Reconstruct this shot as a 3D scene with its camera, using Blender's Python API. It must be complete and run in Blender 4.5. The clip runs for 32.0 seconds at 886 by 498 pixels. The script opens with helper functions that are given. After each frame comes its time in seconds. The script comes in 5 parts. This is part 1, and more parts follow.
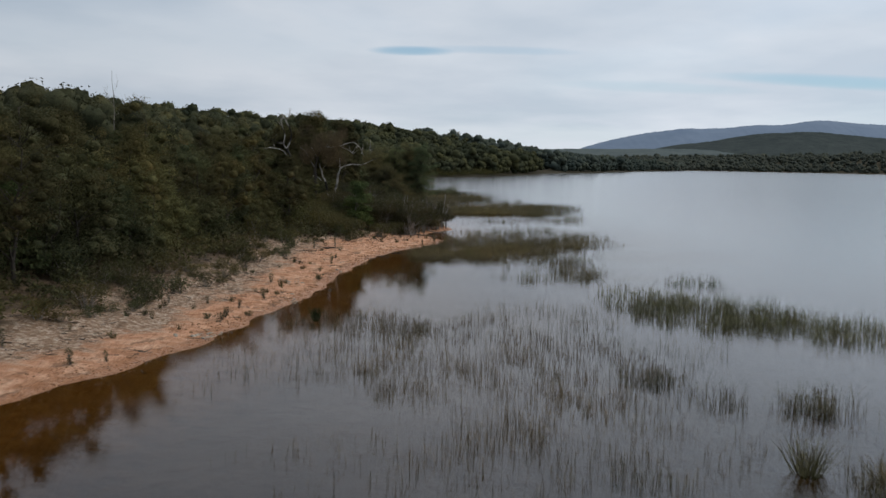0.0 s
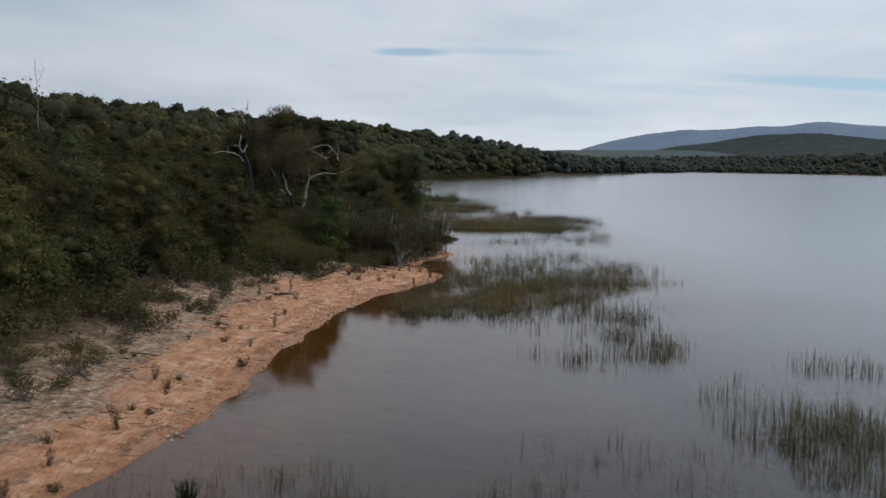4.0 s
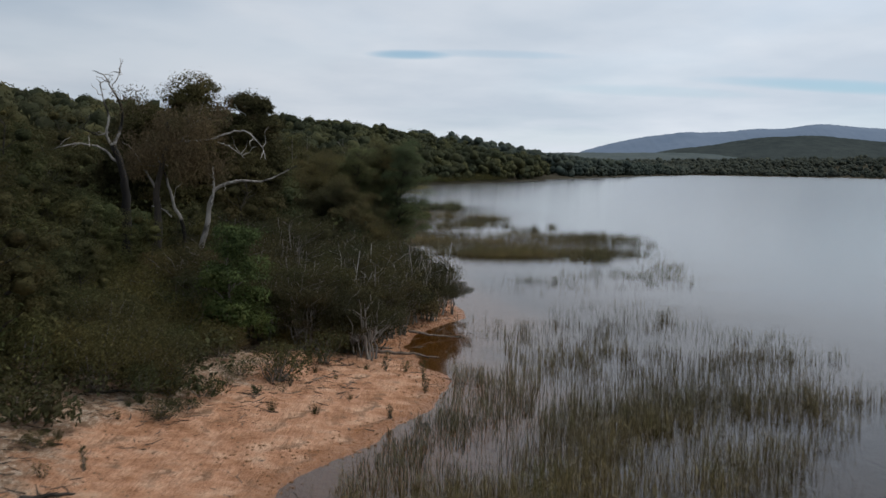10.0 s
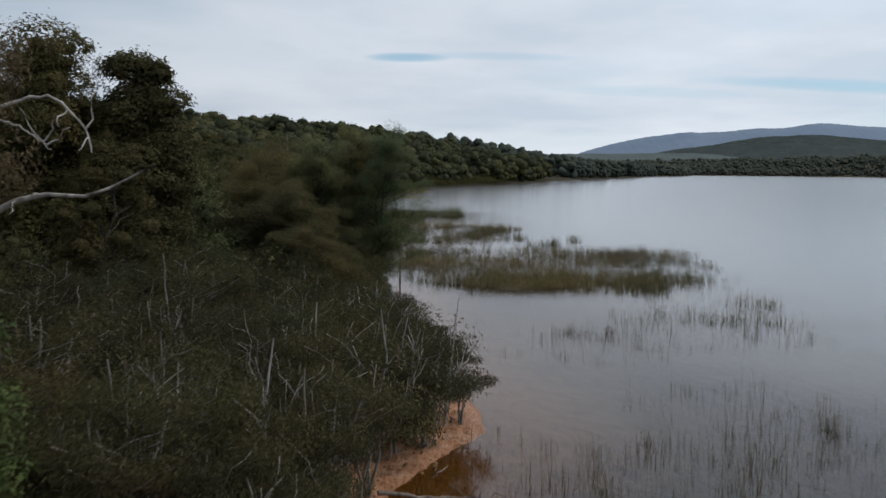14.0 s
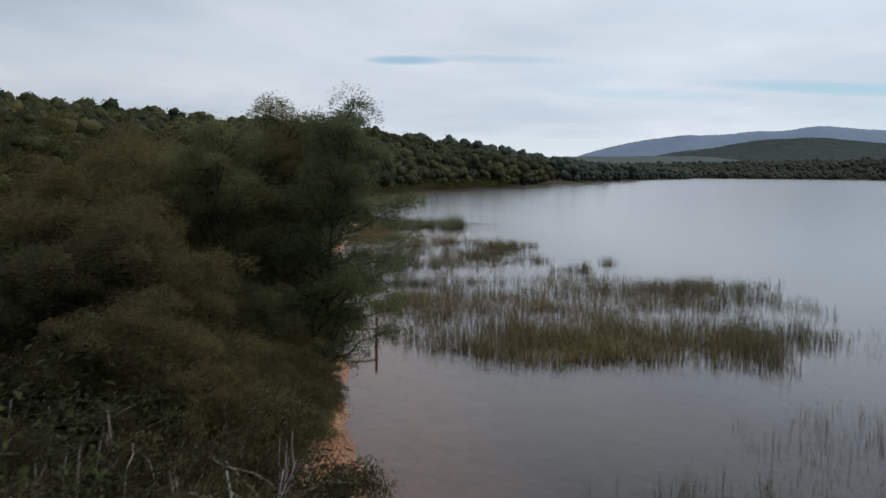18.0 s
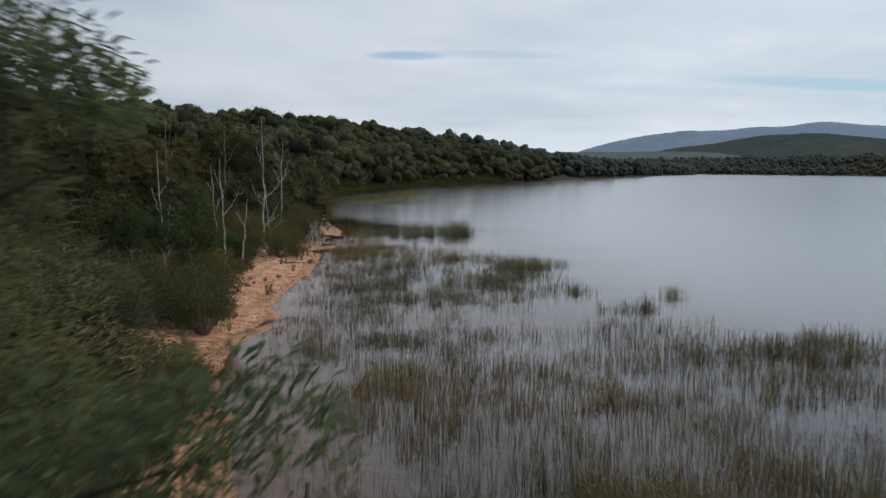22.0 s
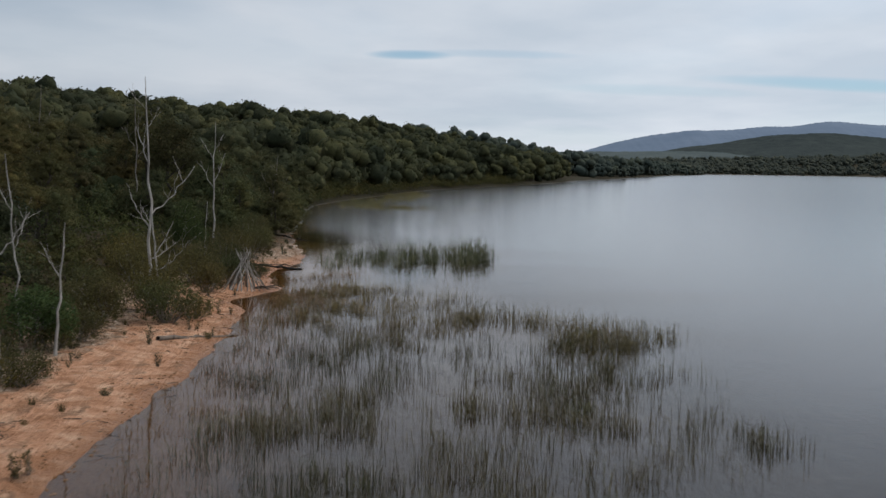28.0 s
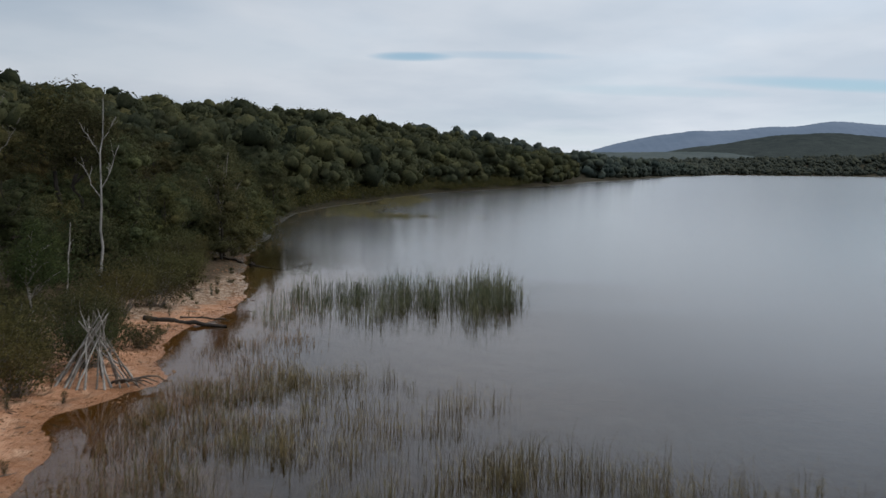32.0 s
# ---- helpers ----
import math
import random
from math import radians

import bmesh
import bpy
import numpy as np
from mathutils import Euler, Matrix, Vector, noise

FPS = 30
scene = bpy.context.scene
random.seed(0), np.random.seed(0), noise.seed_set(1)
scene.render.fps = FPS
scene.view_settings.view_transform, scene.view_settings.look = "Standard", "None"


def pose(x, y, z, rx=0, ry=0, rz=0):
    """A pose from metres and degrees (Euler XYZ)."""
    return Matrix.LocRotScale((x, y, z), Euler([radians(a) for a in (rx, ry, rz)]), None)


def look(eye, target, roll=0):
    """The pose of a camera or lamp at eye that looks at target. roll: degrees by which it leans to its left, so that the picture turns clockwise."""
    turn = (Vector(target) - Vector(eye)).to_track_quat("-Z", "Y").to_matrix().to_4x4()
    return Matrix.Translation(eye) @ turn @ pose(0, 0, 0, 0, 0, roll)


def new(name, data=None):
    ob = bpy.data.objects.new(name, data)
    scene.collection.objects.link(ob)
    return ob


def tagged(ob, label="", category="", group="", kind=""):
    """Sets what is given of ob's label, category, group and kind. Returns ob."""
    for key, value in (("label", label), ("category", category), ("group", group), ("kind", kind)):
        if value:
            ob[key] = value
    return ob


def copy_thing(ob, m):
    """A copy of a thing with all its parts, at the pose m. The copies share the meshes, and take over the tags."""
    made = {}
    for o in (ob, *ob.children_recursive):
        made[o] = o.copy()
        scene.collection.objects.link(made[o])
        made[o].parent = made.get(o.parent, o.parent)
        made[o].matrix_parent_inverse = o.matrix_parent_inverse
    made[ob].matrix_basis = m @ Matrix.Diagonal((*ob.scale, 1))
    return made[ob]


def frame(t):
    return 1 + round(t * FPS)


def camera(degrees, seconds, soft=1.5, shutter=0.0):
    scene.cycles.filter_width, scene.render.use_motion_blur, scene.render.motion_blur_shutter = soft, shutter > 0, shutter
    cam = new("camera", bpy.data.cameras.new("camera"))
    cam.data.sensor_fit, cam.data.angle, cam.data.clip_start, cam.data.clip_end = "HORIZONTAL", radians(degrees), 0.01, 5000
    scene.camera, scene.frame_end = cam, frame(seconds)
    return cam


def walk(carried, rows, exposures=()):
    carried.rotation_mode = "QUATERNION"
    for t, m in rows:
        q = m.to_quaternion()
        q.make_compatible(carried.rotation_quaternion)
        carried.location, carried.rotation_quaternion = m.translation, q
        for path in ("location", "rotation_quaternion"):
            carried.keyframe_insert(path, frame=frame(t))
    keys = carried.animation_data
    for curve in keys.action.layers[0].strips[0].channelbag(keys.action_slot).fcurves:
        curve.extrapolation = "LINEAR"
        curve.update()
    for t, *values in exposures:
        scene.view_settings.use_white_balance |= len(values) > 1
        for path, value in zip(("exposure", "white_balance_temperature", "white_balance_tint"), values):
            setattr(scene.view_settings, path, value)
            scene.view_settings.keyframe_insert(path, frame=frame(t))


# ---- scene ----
cam = camera(44.3, 32.0, 1.5, 0.5)
METRES, EYE, TILT, LEAN, TURN = 166.67, 6.0, 0.0, 0.0, 0.0
ROWS = [
    (0.0, 0.0, 0.0, 0.0, 0.1, -4.58, -1.27),
    (0.5, -0.0001, 0.0147, 0.0003, 0.1, -4.57, -1.26),
    (1.0, -0.0002, 0.0297, 0.0007, 0.08, -4.56, -1.27),
    (1.5, -0.0002, 0.0448, 0.001, 0.08, -4.56, -1.25),
    (2.0, -0.0003, 0.0602, 0.0013, 0.06, -4.53, -1.26),
    (2.5, -0.0002, 0.0756, 0.0017, 0.07, -4.53, -1.26),
    (3.0, -0.0002, 0.0912, 0.002, 0.06, -4.52, -1.23),
    (3.5, -0.0001, 0.107, 0.0023, 0.06, -4.51, -1.25),
    (5.5, -0.0004, 0.1699, 0.0034, 0.06, -4.54, -1.34),
    (6.0, -0.0005, 0.1857, 0.0034, 0.06, -4.52, -1.35),
    (6.5, -0.0007, 0.2012, 0.0033, 0.05, -4.5, -1.33),
    (7.0, -0.0009, 0.2164, 0.0032, 0.04, -4.5, -1.35),
    (7.5, -0.0011, 0.2314, 0.003, 0.02, -4.46, -1.33),
    (8.0, -0.0013, 0.2457, 0.0028, 0.01, -4.43, -1.33),
    (8.5, -0.0014, 0.2605, 0.0027, 0.0, -4.42, -1.34),
    (9.0, -0.0016, 0.2755, 0.0025, -0.01, -4.41, -1.33),
    (9.5, -0.0018, 0.2905, 0.0022, -0.01, -4.38, -1.33),
    (10.0, -0.002, 0.3055, 0.002, -0.04, -4.38, -1.31),
    (10.5, -0.0022, 0.3205, 0.0018, -0.06, -4.37, -1.34),
    (11.0, -0.0023, 0.3352, 0.0016, -0.06, -4.37, -1.27),
    (11.5, -0.0024, 0.3498, 0.0014, -0.07, -4.34, -1.2),
    (12.0, -0.0025, 0.3644, 0.0012, -0.06, -4.33, -1.17),
    (12.5, -0.0024, 0.3791, 0.0011, -0.09, -4.3, -1.07),
    (13.0, -0.0023, 0.394, 0.0011, -0.09, -4.29, -0.86),
    (13.5, -0.0022, 0.4092, 0.0012, -0.1, -4.27, -0.87),
    (14.0, -0.002, 0.4244, 0.0013, -0.1, -4.25, -0.83),
    (14.5, -0.0018, 0.4397, 0.0015, -0.1, -4.23, -0.78),
    (16.5, -0.0017, 0.502, 0.0014, -0.15, -4.12, -0.83),
    (17.0, -0.0017, 0.5169, 0.0014, -0.15, -4.1, -0.85),
    (17.5, -0.0018, 0.5318, 0.0015, -0.17, -4.09, -0.81),
    (18.0, -0.0019, 0.547, 0.0015, -0.18, -4.1, -0.85),
    (18.5, -0.0019, 0.5623, 0.0015, -0.19, -4.1, -0.83),
    (19.0, -0.002, 0.5778, 0.0016, -0.19, -4.11, -0.88),
    (19.5, -0.002, 0.5935, 0.0017, -0.2, -4.14, -0.86),
    (20.0, -0.0021, 0.6094, 0.0018, -0.2, -4.18, -0.85),
    (20.5, -0.002, 0.6253, 0.002, -0.18, -4.24, -0.93),
    (21.0, -0.0021, 0.641, 0.002, -0.18, -4.27, -0.9),
    (21.5, -0.0021, 0.6567, 0.0021, -0.18, -4.31, -0.94),
    (22.0, -0.0022, 0.6724, 0.002, -0.19, -4.34, -0.91),
    (22.5, -0.0022, 0.6881, 0.0018, -0.19, -4.34, -0.97),
    (23.0, -0.0023, 0.7037, 0.0017, -0.18, -4.35, -0.96),
    (23.5, -0.0023, 0.7191, 0.0016, -0.15, -4.38, -0.95),
    (24.0, -0.0023, 0.7345, 0.0014, -0.13, -4.38, -0.92),
    (24.5, -0.0025, 0.7494, 0.0013, -0.11, -4.37, -0.92),
    (25.0, -0.0026, 0.7647, 0.0012, -0.08, -4.37, -0.97),
    (25.5, -0.0027, 0.7802, 0.0011, -0.06, -4.37, -0.92),
    (27.5, -0.003, 0.8455, 0.0008, 0.0, -4.38, -1.04),
    (28.0, -0.0031, 0.8625, 0.0008, 0.02, -4.38, -1.07),
    (28.5, -0.0032, 0.8797, 0.0007, 0.03, -4.38, -1.06),
    (29.0, -0.0032, 0.8973, 0.0006, 0.05, -4.38, -1.02),
    (29.5, -0.0033, 0.9149, 0.0005, 0.06, -4.38, -1.04),
    (30.0, -0.0034, 0.9327, 0.0004, 0.07, -4.36, -1.0),
    (30.5, -0.0034, 0.9499, 0.0003, 0.09, -4.36, -0.94),
    (31.0, -0.0037, 0.9667, 0.0002, 0.09, -4.33, -1.0),
    (31.5, -0.0037, 0.9833, 0.0001, 0.1, -4.32, -0.96),
    (32.0, -0.0038, 0.9999, -0.0001, 0.13, -4.3, -0.87),
]
walk(cam, [(t, pose(0, 0, EYE, TILT, LEAN, TURN) @ pose(METRES * x, METRES * y, METRES * z, 90 + pitch, roll, yaw)) for t, x, y, z, yaw, pitch, roll in ROWS],
     [(0.0, 0.0), (8.0, 0.01), (12.0, 0.08), (15.0, 0.11), (20.0, 0.10), (23.0, 0.04), (27.0, 0.0), (32.0, 0.0)])

# ---- light ----
SUN_EL, SUN_AZ = radians(56), radians(72)   # azimuth clockwise from +y
world = bpy.data.worlds.new("overcast_sky")
scene.world = world
world.use_nodes = True


def build_sky():
    nt = world.node_tree
    nt.nodes.clear()
    N, L = nt.nodes.new, nt.links.new
    out, bg = N("ShaderNodeOutputWorld"), N("ShaderNodeBackground")
    sky = N("ShaderNodeTexSky")
    sky.sky_type, sky.sun_disc = "NISHITA", False
    sky.sun_elevation, sky.sun_rotation = SUN_EL, SUN_AZ
    sky.air_density, sky.dust_density = 1.0, 0.4
    dim = N("ShaderNodeMix")
    dim.data_type, dim.blend_type = "RGBA", "MULTIPLY"
    dim.inputs[0].default_value = 1.0
    L(sky.outputs[0], dim.inputs[6])
    dim.inputs[7].default_value = (0.050, 0.078, 0.098, 1)
    tc, sep = N("ShaderNodeTexCoord"), N("ShaderNodeSeparateXYZ")
    L(tc.outputs["Generated"], sep.inputs[0])

    def math_node(op, a, b=None):
        n = N("ShaderNodeMath")
        n.operation = op
        for i, v in enumerate((a, b)):
            if v is None:
                continue
            if isinstance(v, (int, float)):
                n.inputs[i].default_value = v
            else:
                L(v, n.inputs[i])
        return n.outputs[0]

    # cloud sheet seen in perspective: direction over height
    h = math_node("ADD", math_node("MAXIMUM", sep.outputs[2], 0.0), 0.10)
    u, v = math_node("DIVIDE", sep.outputs[0], h), math_node("DIVIDE", sep.outputs[1], h)
    comb = N("ShaderNodeCombineXYZ")
    L(u, comb.inputs[0]), L(v, comb.inputs[1])
    mp = N("ShaderNodeMapping")
    L(comb.outputs[0], mp.inputs[0])
    mp.inputs["Scale"].default_value = (0.85, 0.62, 1)
    mp.inputs["Rotation"].default_value = (0, 0, radians(-24))
    mp.inputs["Location"].default_value = (3.2, 1.7, 0)
    no = N("ShaderNodeTexNoise")
    L(mp.outputs[0], no.inputs["Vector"])
    no.inputs["Scale"].default_value, no.inputs["Detail"].default_value = 0.8, 5
    no.inputs["Roughness"].default_value, no.inputs["Distortion"].default_value = 0.5, 0.3
    thick = N("ShaderNodeMapRange")
    thick.interpolation_type = "SMOOTHSTEP"
    L(no.outputs[0], thick.inputs[0])
    thick.inputs[1].default_value, thick.inputs[2].default_value = 0.32, 0.58
    thick.inputs[3].default_value, thick.inputs[4].default_value = 0.86, 1.0
    # narrow gaps in the cloud sheet
    cover = thick.outputs[0]
    for cu, cv, wu, wv, least in ((-0.16, 4.99, 0.17, 0.10, 0.34), (0.22, 4.93, 0.34, 0.09, 0.74), (1.95, 5.35, 0.62, 0.17, 0.50), (1.15, 5.75, 0.5, 0.16, 0.80), (2.6, 4.4, 0.5, 0.12, 0.6)):
        gx, gy = math_node("DIVIDE", math_node("SUBTRACT", u, cu), wu), math_node("DIVIDE", math_node("SUBTRACT", v, cv), wv)
        g2 = math_node("ADD", math_node("MULTIPLY", gx, gx), math_node("MULTIPLY", gy, gy))
        wob = math_node("ADD", g2, math_node("MULTIPLY", math_node("SUBTRACT", no.outputs[0], 0.45), 1.2))
        gap = N("ShaderNodeMapRange")
        gap.interpolation_type = "SMOOTHSTEP"
        L(wob, gap.inputs[0])
        gap.inputs[1].default_value, gap.inputs[2].default_value = 0.0, 1.8
        gap.inputs[3].default_value, gap.inputs[4].default_value = least, 1.0
        cover = math_node("MULTIPLY", cover, gap.outputs[0])
    cloud = N("ShaderNodeValToRGB")
    cloud.color_ramp.elements[0].position, cloud.color_ramp.elements[0].color = 0.38, (0.540, 0.612, 0.702, 1)
    cloud.color_ramp.elements[1].position, cloud.color_ramp.elements[1].color = 0.62, (0.688, 0.740, 0.812, 1)
    no2 = N("ShaderNodeTexNoise")
    L(mp.outputs[0], no2.inputs["Vector"])
    no2.inputs["Scale"].default_value, no2.inputs["Detail"].default_value = 0.9, 6
    L(no2.outputs[0], cloud.inputs[0])
    mix = N("ShaderNodeMix")
    mix.data_type = "RGBA"
    L(cover, mix.inputs[0]), L(dim.outputs[2], mix.inputs[6]), L(cloud.outputs[0], mix.inputs[7])
    # the cloud is thicker and greyer overhead
    up = N("ShaderNodeMapRange")
    up.interpolation_type = "SMOOTHSTEP"
    L(sep.outputs[2], up.inputs[0])
    up.inputs[1].default_value, up.inputs[2].default_value = 0.12, 0.40
    up.inputs[3].default_value, up.inputs[4].default_value = 1.0, 0.0
    over = N("ShaderNodeMix")
    over.data_type, over.blend_type = "RGBA", "MULTIPLY"
    over.inputs[0].default_value = 1.0
    tint = N("ShaderNodeMix")
    tint.data_type = "RGBA"
    L(up.outputs[0], tint.inputs[0])
    tint.inputs[6].default_value, tint.inputs[7].default_value = (0.98, 1.0, 1.04, 1), (1, 1, 1, 1)
    L(mix.outputs[2], over.inputs[6]), L(tint.outputs[2], over.inputs[7])
    # brighter towards the veiled sun
    toward = math_node("ADD", math_node("MULTIPLY", sep.outputs[0], math.sin(SUN_AZ)), math_node("MULTIPLY", sep.outputs[1], math.cos(SUN_AZ)))
    glow = N("ShaderNodeMapRange")
    glow.interpolation_type = "SMOOTHSTEP"
    L(toward, glow.inputs[0])
    glow.inputs[1].default_value, glow.inputs[2].default_value = -0.15, 0.62
    glow.inputs[3].default_value, glow.inputs[4].default_value = 0.82, 1.03
    sunny = N("ShaderNodeMix")
    sunny.data_type, sunny.blend_type = "RGBA", "MULTIPLY"
    sunny.inputs[0].default_value = 1.0
    L(over.outputs[2], sunny.inputs[6]), L(glow.outputs[0], sunny.inputs[7])
    L(sunny.outputs[2], bg.inputs[0])
    bg.inputs[1].default_value = 1.0
    L(bg.outputs[0], out.inputs[0])


build_sky()
sun_data = bpy.data.lights.new("sun", "SUN")
sun_data.energy, sun_data.angle, sun_data.color = 1.75, radians(18), (1.0, 0.95, 0.88)
sun = new("sun", sun_data)
sun.matrix_world = look((0, 0, 60), (-math.sin(SUN_AZ) * math.cos(SUN_EL), -math.cos(SUN_AZ) * math.cos(SUN_EL), 60 - math.sin(SUN_EL)))

# ---- materials ----


class Mat:
    """A small node-material writer."""

    def __init__(self, name):
        self.m = bpy.data.materials.new(name)
        self.m.use_nodes = True
        self.nt = self.m.node_tree
        self.nt.nodes.clear()
        self.out = self.nt.nodes.new("ShaderNodeOutputMaterial")

    def n(self, kind, **values):
        node = self.nt.nodes.new("ShaderNode" + kind)
        for key, value in values.items():
            self.put(node.inputs[key.replace("_", " ")], value)
        return node

    def put(self, socket, value):
        if isinstance(value, bpy.types.NodeSocket):
            self.nt.links.new(value, socket)
        else:
            socket.default_value = value

    def noise(self, scale, detail=4, rough=0.55, vector=None, stretch=None):
        tc = self.n("TexCoord")
        vec = vector or tc.outputs["Object"]
        if stretch:
            mp = self.n("Mapping", Vector=vec)
            mp.inputs["Scale"].default_value = stretch
            vec = mp.outputs[0]
        return self.n("TexNoise", Vector=vec, Scale=scale, Detail=detail, Roughness=rough).outputs[0]

    def ramp(self, fac, *stops):
        r = self.n("ValToRGB", Fac=fac)
        els = r.color_ramp.elements
        while len(els) < len(stops):
            els.new(0.5)
        for e, (p, c) in zip(els, stops):
            e.position, e.color = p, (*c, 1) if len(c) == 3 else c
        return r.outputs[0]

    def mix(self, fac, a, b, blend="MIX"):
        x = self.nt.nodes.new("ShaderNodeMix")
        x.data_type, x.blend_type = "RGBA", blend
        for s, v in zip((x.inputs[0], x.inputs[6], x.inputs[7]), (fac, a, b)):
            if isinstance(v, tuple) and len(v) == 3:
                v = (*v, 1)
            self.put(s, v)
        return x.outputs[2]

    def calc(self, op, a, b=0.0, clamp=False):
        x = self.nt.nodes.new("ShaderNodeMath")
        x.operation, x.use_clamp = op, clamp
        self.put(x.inputs[0], a), self.put(x.inputs[1], b)
        return x.outputs[0]

    def span(self, v, a, b, c=0.0, d=1.0):
        x = self.nt.nodes.new("ShaderNodeMapRange")
        x.interpolation_type = "SMOOTHSTEP"
        self.put(x.inputs[0], v)
        for i, q in enumerate((a, b, c, d)):
            x.inputs[i + 1].default_value = q
        return x.outputs[0]

    def bump(self, height, strength, distance):
        return self.n("Bump", Height=height, Strength=strength, Distance=distance).outputs[0]

    def surface(self, colour, rough=0.8, normal=None, spec=0.3):
        p = self.n("BsdfPrincipled", Roughness=rough)
        p.inputs["Specular IOR Level"].default_value = spec
        self.put(p.inputs["Base Color"], colour if not (isinstance(colour, tuple) and len(colour) == 3) else (*colour, 1))
        if normal:
            self.put(p.inputs["Normal"], normal)
        return p.outputs[0]

    def done(self, shader):
        self.nt.links.new(shader, self.out.inputs[0])
        return self.m


def leaf_material(name, dark, light, odd, through_light=0.3, toned=False, cushion=True):
    """Leaves: each leaf a shade of its own, each tree a tone of its own."""
    m = Mat(name)
    isl = m.n("NewGeometry").outputs["Random Per Island"]
    tree = m.n("ObjectInfo").outputs["Random"]
    c = m.mix(isl, dark, light)
    c = m.mix(m.span(m.noise(0.9, 3), 0.5, 0.75), c, odd)
    tone = m.ramp(tree, (0.0, (0.76, 0.78, 0.74)), (0.3, (1.02, 0.96, 0.84)), (0.5, (1.22, 1.06, 0.86)), (0.72, (0.88, 1.02, 0.92)), (1.0, (1.36, 1.22, 0.98)))
    c = m.mix(1.0, c, tone, "MULTIPLY")
    if toned:
        tn = m.n("Attribute")
        tn.attribute_name = "tone"
        c = m.mix(1.0, c, m.ramp(tn.outputs["Fac"], (0.0, (0.62, 0.68, 0.72)), (0.5, (1.0, 1.0, 1.0)), (1.0, (1.34, 1.28, 1.14))), "MULTIPLY")
    patch = m.ramp(m.noise(0.11, 3, 0.5, m.n("NewGeometry").outputs["Position"]), (0.34, (0.74, 0.80, 0.84)), (0.5, (1.0, 1.0, 1.0)), (0.66, (1.25, 1.17, 1.0)))
    c = m.mix(1.0, c, patch, "MULTIPLY")
    fleck = m.noise(8.0, 4, 0.7)
    c = m.mix(1.0, c, m.ramp(fleck, (0.36, (0.62, 0.63, 0.64)), (0.5, (1.0, 1.0, 1.0)), (0.64, (1.3, 1.28, 1.24))), "MULTIPLY")
    base = m.surface(c, 0.85, m.bump(fleck, 0.8, 0.12) if cushion else None, spec=0.06)
    tr = m.n("BsdfTranslucent")
    m.put(tr.inputs[0], c)
    mx = m.n("MixShader", Fac=through_light)
    m.put(mx.inputs[1], base), m.put(mx.inputs[2], tr.outputs[0])
    return m.done(mx.outputs[0])


def bark_material(name, dark, light, scale=6.0, bands=0.4, scorch=None):
    m = Mat(name)
    streak = m.noise(scale, 5, 0.65, stretch=(1, 1, 0.22))
    patch = m.noise(1.3, 3, 0.5)
    c = m.ramp(streak, (0.30, dark), (0.68, light))
    c = m.mix(m.span(patch, 0.5, 0.72, 0, bands), c, dark)
    if scorch:
        c = m.mix(m.span(m.noise(0.55, 3), 0.46, 0.56), c, scorch)
    return m.done(m.surface(c, 0.85, m.bump(streak, 0.6, 0.02), 0.2))


leaf_gum = leaf_material("gum_leaf", (0.046, 0.047, 0.025), (0.094, 0.090, 0.046), (0.112, 0.090, 0.050))
leaf_wattle = leaf_material("wattle_leaf", (0.046, 0.053, 0.030), (0.104, 0.110, 0.060), (0.122, 0.110, 0.060))
leaf_tea = leaf_material("tea_tree_leaf", (0.037, 0.038, 0.024), (0.078, 0.077, 0.046), (0.096, 0.078, 0.051), cushion=False)
# feathery wattle's grey-green, brightened in base colour to lift its shaded crowns
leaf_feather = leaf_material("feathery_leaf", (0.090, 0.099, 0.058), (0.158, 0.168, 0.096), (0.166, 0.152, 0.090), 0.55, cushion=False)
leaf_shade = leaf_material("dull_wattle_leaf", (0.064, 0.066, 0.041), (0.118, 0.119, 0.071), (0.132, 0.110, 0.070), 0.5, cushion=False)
leaf_bright = leaf_material("young_leaf", (0.042, 0.064, 0.030), (0.092, 0.124, 0.054), (0.104, 0.118, 0.050), 0.3)
leaf_rust = leaf_material("dying_leaf", (0.072, 0.059, 0.043), (0.136, 0.111, 0.081), (0.088, 0.083, 0.056), cushion=False)
leaf_heath = leaf_material("heath_leaf", (0.055, 0.056, 0.030), (0.135, 0.128, 0.062), (0.135, 0.100, 0.062))
leaf_dry = leaf_material("dry_weed", (0.085, 0.065, 0.036), (0.165, 0.140, 0.070), (0.16, 0.10, 0.06), 0.15)
leaf_far = leaf_material("far_leaf", (0.044, 0.045, 0.028), (0.070, 0.070, 0.042), (0.082, 0.074, 0.044), 0.2, True)
# grey-green for the far woods, with aerial haze put into the leaf colour
leaf_hazy = leaf_material("hazed_leaf", (0.054, 0.061, 0.058), (0.070, 0.078, 0.072), (0.078, 0.082, 0.074), 0.2)
leaf_scrub = leaf_material("scrub_leaf", (0.042, 0.047, 0.023), (0.088, 0.090, 0.043), (0.105, 0.090, 0.045), 0.3, True)
reed_green = leaf_material("reed_green", (0.100, 0.087, 0.056), (0.206, 0.178, 0.110), (0.116, 0.120, 0.062), 0.2, cushion=False)
reed_dull = leaf_material("reed_dull", (0.090, 0.078, 0.060), (0.185, 0.160, 0.122), (0.105, 0.108, 0.066), 0.2, cushion=False)
reed_brown = leaf_material("reed_brown", (0.085, 0.055, 0.034), (0.190, 0.125, 0.075), (0.130, 0.112, 0.058), 0.2, cushion=False)
reed_straw = leaf_material("reed_straw", (0.115, 0.096, 0.054), (0.260, 0.220, 0.120), (0.135, 0.142, 0.066), 0.2, cushion=False)
